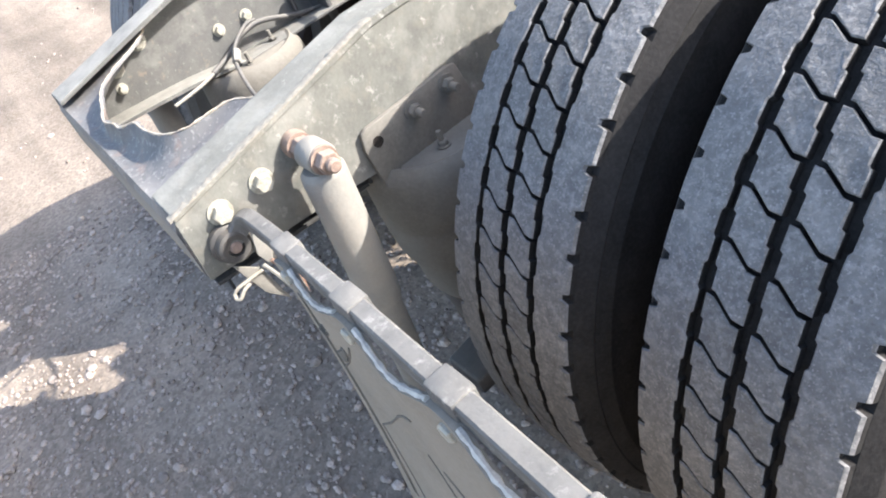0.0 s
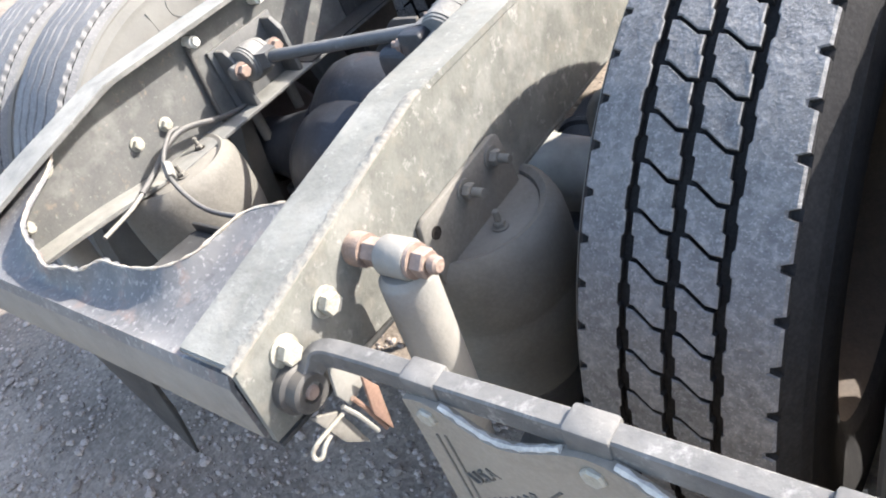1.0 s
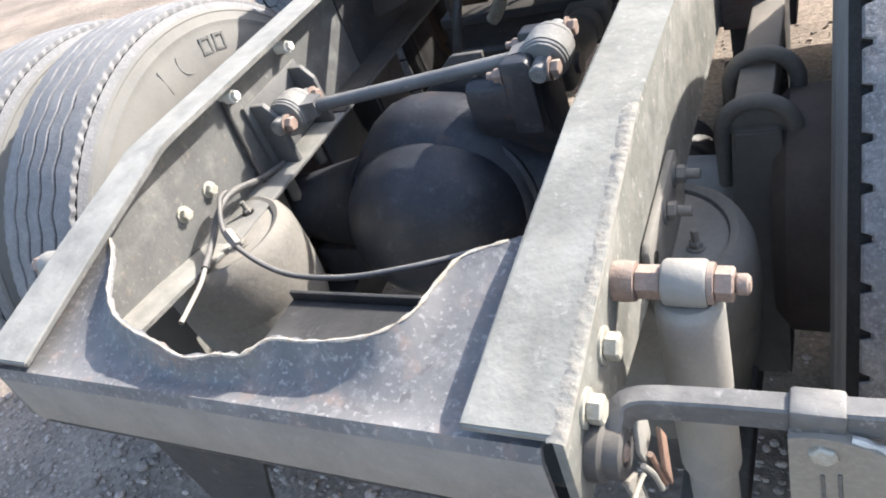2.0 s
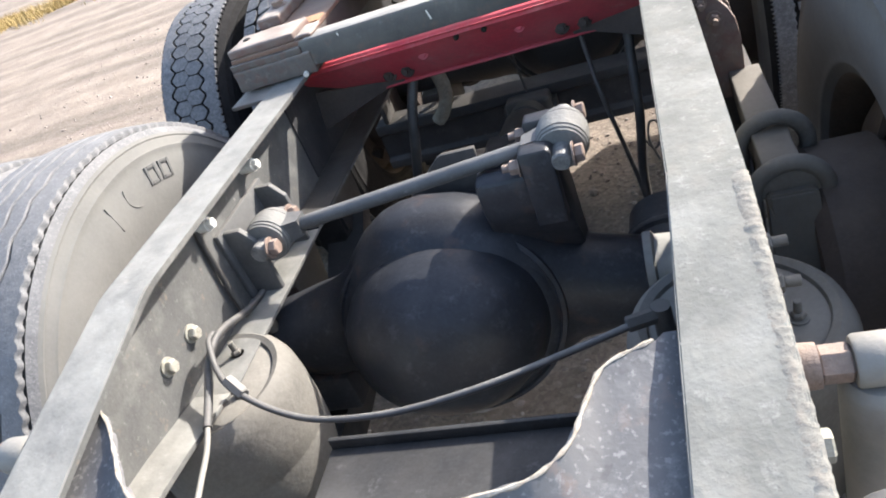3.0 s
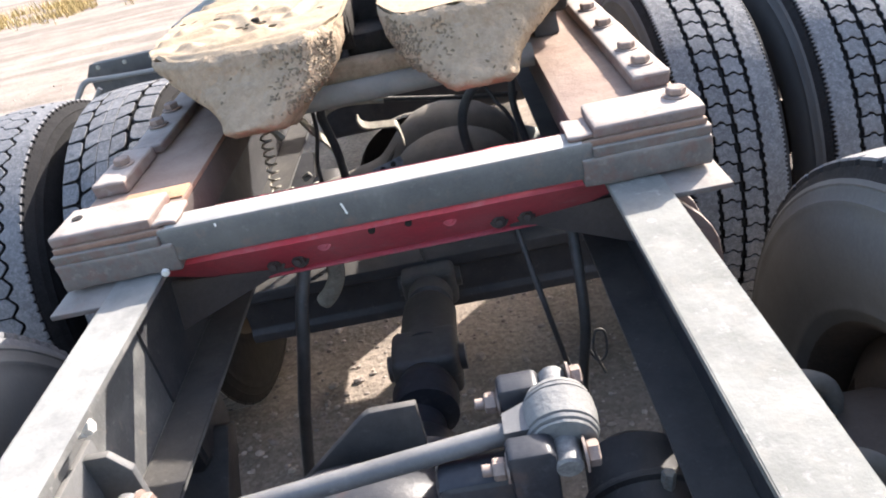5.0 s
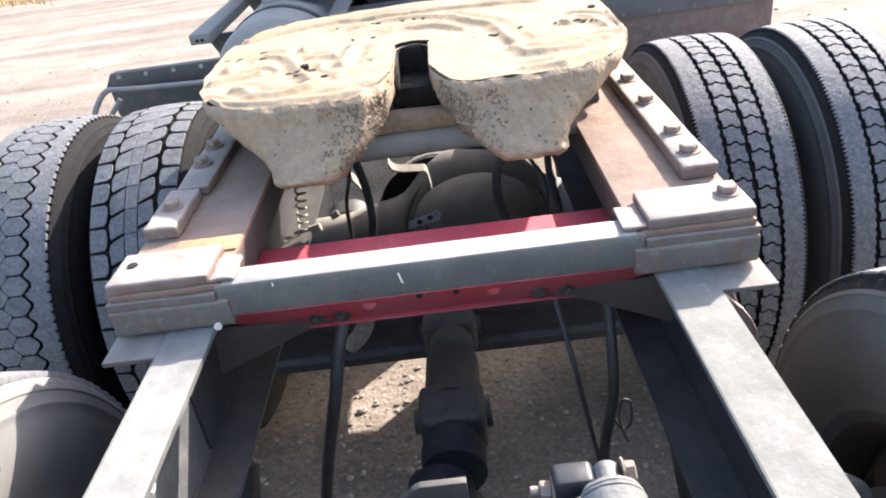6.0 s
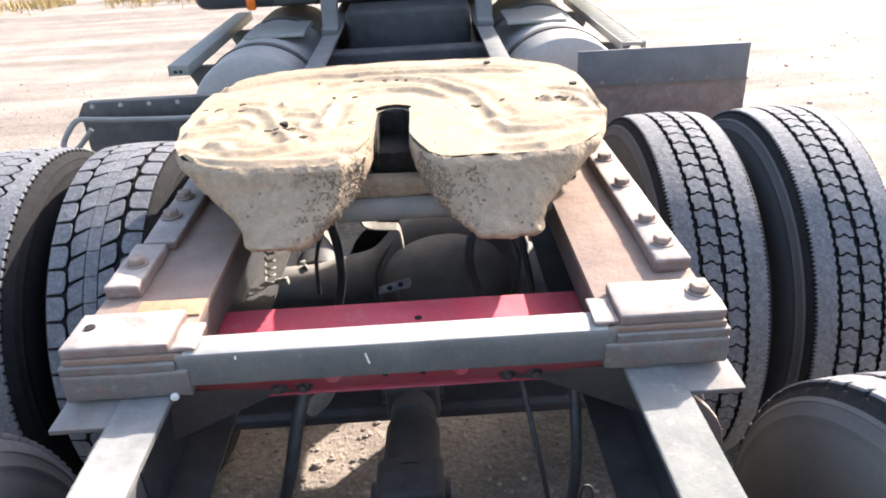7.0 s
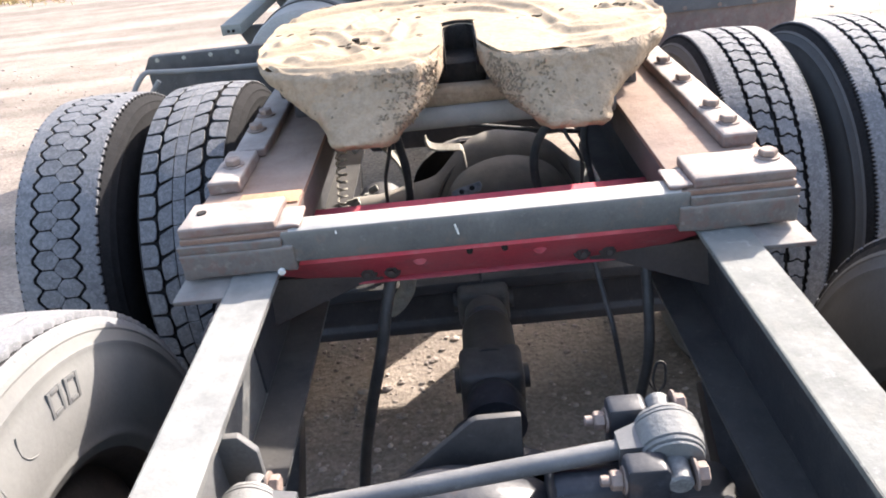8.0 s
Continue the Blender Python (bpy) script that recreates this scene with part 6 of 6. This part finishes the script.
# brake chambers on the axles
for y in (AX_R, AX_F):
    for s in (1, -1):
        bc = thing("brake_chamber", (s * 0.315, y + 0.15, 0.45), "round black brake chamber on the axle", "brake chamber", "brake chambers")
        bm = bmesh.new()
        lathe(bm, (s * 0.322, y + 0.085, 0.485), (0, 1, 0.25), [(0.0, 0.0), (0.0, 0.055), (0.012, 0.068), (0.018, 0.080), (0.07, 0.086), (0.075, 0.094), (0.09, 0.094), (0.095, 0.084), (0.16, 0.078), (0.18, 0.05), (0.18, 0)], 36)
        can = part("canister", bm, M_STEELSHADE, bc)
        bm = bmesh.new()
        tube(bm, [(s * 0.322 + 0.09 * math.cos(a), y + 0.165 - 0.022 * math.sin(a), 0.502 + 0.09 * math.sin(a)) for a in [2 * math.pi * k / 24 for k in range(25)]], 0.006, 8, 1)
        part("clamp_band", bm, M_BLACK, can, "black clamp band")
        bm = bmesh.new()
        hexa(bm, (s * 0.352, y + 0.125, 0.565), (s * 0.358, y + 0.130, 0.60), 0.011)
        part("fitting", bm, M_BOLT, bc, "bright pipe fitting")

# ---- in front of the wheels: splash panels, tanks, steps, cab back ----
def build_splash(s):
    g = thing("splash_guard", (s * 0.95, 2.93, 0.4), "black splash guard panel in front of the tyres", "splash guard", "splash guards")
    bm = bmesh.new()
    box(bm, (min(s * 0.425, s * 0.70), 2.950, 0.90), (max(s * 0.425, s * 0.70), 2.98, 0.93), 0.003)
    part("arm", bm, M_BLACK, g)
    bm = bmesh.new()
    if s > 0:
        box(bm, (0.637, 2.925, 0.945), (1.275, 2.937, 1.078), 0.002)
        part("upper_panel", bm, M_PANEL, g, "dull black upper panel")
        bm = bmesh.new()
        box(bm, (0.65, 2.94, 0.50), (1.285, 2.948, 0.950), 0.003)
        part("lower_flap", bm, M_MOUNT, g, "brown dusty lower flap")
        for x in (0.73, 0.86, 0.99, 1.12):
            bolt("bolt", (x, 2.925, 0.958), (0, -1, 0), 0.006, 0.005, M_RUSTBOLT, g)
    else:
        prism(bm, [(-0.50, 0.93), (-0.50, 0.995), (-1.195, 0.995), (-1.235, 0.93)], "y", 2.925, 2.935, 0.002)
        box(bm, (-1.19, 2.9355, 0.988), (-0.50, 2.965, 0.995), 0.002)
        part("upper_panel", bm, M_BLACK, g)
        for x in (-1.165, -1.06, -0.955, -0.85):
            bolt("bolt", (x, 2.925, 0.980), (0, -1, 0), 0.006, 0.004, M_BOLT, g)
        bm = bmesh.new()
        tube(bm, [(-0.44, 2.86, 0.945), (-0.76, 2.85, 0.938), (-1.02, 2.85, 0.945), (-1.14, 2.85, 0.952), (-1.19, 2.84, 0.955), (-1.225, 2.82, 0.92), (-1.245, 2.80, 0.875), (-1.20, 2.79, 0.862), (-1.13, 2.80, 0.93)], 0.010, 8, 6)
        part("support_rod", bm, M_SHOCK, g, "bent dusty support rod")
        bm = bmesh.new()
        box(bm, (-1.22, 2.94, 0.5), (-0.52, 2.946, 0.93), 0.002)
        part("lower_flap", bm, M_BLACK, g)


build_splash(1)
build_splash(-1)


def build_tank(s):
    t = thing("fuel_tank", (s * 0.725, 4.2, 0.40), "dusty aluminium cylinder fuel tank with dark straps", "fuel tank", "fuel tanks")
    bm = bmesh.new()
    lathe(bm, (s * 0.725, 3.58, 0.70), (0, 1, 0), [(0.0, 0.0), (-0.012, 0.15), (0.0, 0.27), (0.015, 0.295), (0.03, 0.30), (1.5, 0.30), (1.53, 0.28), (1.53, 0)], 56)
    part("shell", bm, M_TANK, t)
    for y in (3.80, 4.5):
        bm = bmesh.new()
        lathe(bm, (s * 0.725, y, 0.70), (0, 1, 0), [(0, 0.301), (0, 0.307), (0.05, 0.307), (0.05, 0.301)], 48)
        part("strap", bm, M_BLACK, t)
    bm = bmesh.new()
    box(bm, (s * 0.66 - 0.16, 3.98, 0.995), (s * 0.66 + 0.14, 4.35, 1.012), 0.004)
    part("step_plate", bm, M_STEP, t, "pale step plate on the tank")
    # step board on the outside
    st = thing("side_step", (s * 1.08, 4.4, 0.90), "grey perforated side step board", "step", "side steps")
    bm = bmesh.new()
    if s < 0:
        prism(bm, [(-1.05, 0.885), (-1.05, 0.935), (-1.15, 0.935), (-1.15, 0.885), (-1.14, 0.885), (-1.14, 0.925), (-1.06, 0.925), (-1.06, 0.885)], "y", 3.76, 5.3, 0.002)
        part("channel", bm, M_STEP, st)
        bm = bmesh.new()
        box(bm, (-1.14, 3.762, 0.886), (-1.06, 3.767, 0.924), 0.001)
        part("end_cap", bm, M_STEP, st)
        for x in (-1.115, -1.09):
            bm = bmesh.new()
            rod(bm, (x, 3.762, 0.905), (x, 3.756, 0.905), 0.008, n=10)
            part("bolt_head", bm, M_GREASESHADE, st)
    else:
        box(bm, (1.01, 3.72, 0.895), (1.02, 5.2, 0.935), 0.002)
        box(bm, (1.12, 3.72, 0.895), (1.13, 5.2, 0.935), 0.002)
        part("channel", bm, M_STEP, st)
        for i in range(40):
            bm = bmesh.new()
            y = 3.722 + i * 0.037
            box(bm, (1.021, y, 0.915), (1.119, y + 0.016, 0.933), 0.002)
            part("tread_bar", bm, M_STEP, st)
    for y in (3.95, 4.9):
        bm = bmesh.new()
        prism(bm, [(s * 0.95, 0.62), (s * 1.0, 0.62), (s * 1.12, 0.86), (s * 1.12, 0.884), (s * 0.95, 0.884)], "y", y, y + 0.04, 0.003)
        part("leg", bm, M_BLACK, st)


build_tank(1)
build_tank(-1)

cab = thing("truck_cab", (0, 5.2, 0.99), "dark blue truck cab standing on the frame", "truck cab")
bm = bmesh.new()
box(bm, (-1.20, 4.52, 1.06), (1.20, 6.10, 2.75), 0.07, seg=4)
part("body", bm, M_CABPAINT, cab)
bm = bmesh.new()
box(bm, (-0.34, 4.30, 0.55), (0.34, 6.00, 1.058), 0.03, seg=3)
part("engine_tunnel", bm, M_STEELSHADE, cab)
for s in (1, -1):
    # bracket that steps up from the rail to the cab's floor
    bm = bmesh.new()
    prism(bm, [(4.00, 0.9925), (4.00, 1.020), (4.06, 1.030), (4.10, 1.22), (4.16, 1.22), (4.16, 0.9925)], "x", *sorted((s * 0.352, s * 0.432)), 0.003)
    box(bm, (min(s * 0.34, s * 0.445), 4.075, 1.2205), (max(s * 0.34, s * 0.445), 4.20, 1.236), 0.003)
    part("mount", bm, M_DULLGREY, cab, "grey upright cab bracket")
    bm = bmesh.new()
    box(bm, (s * 0.39 - 0.025, 4.1605, 1.10), (s * 0.39 + 0.025, 4.5195, 1.16), 0.004)
    part("mount_arm", bm, M_BLACK, cab)
    bm = bmesh.new()
    box(bm, (s * 0.39 - 0.03, 5.6, 0.993), (s * 0.39 + 0.03, 5.72, 1.059), 0.004)
    part("mount", bm, M_BLACK, cab)
    bm = bmesh.new()
    box(bm, (s * 0.62 - 0.12, 4.495, 1.08), (s * 0.62 + 0.12, 4.519, 1.24), 0.008)
    part("rear_panel", bm, M_STEELSHADE, cab)
bm = bmesh.new()
box(bm, (-0.895, 4.492, 1.06), (-0.845, 4.5185, 1.14), 0.008)
lamp = part("marker_lamp", bm, M_AMBER, cab, "amber marker lamp")
deck = thing("deck", (0, 3.6, 0.79), "dark floor plate between the rails behind the cab", "deck plate")
bm = bmesh.new()
box(bm, (-0.343, 3.05, 0.79), (0.343, 3.72, 0.80), 0.003)
part("rear_plate", bm, M_STEELSHADE, deck)
bm = bmesh.new()
box(bm, (-0.343, 3.85, 0.79), (0.343, 4.29, 0.80), 0.003)
part("front_plate", bm, M_STEELSHADE, deck)
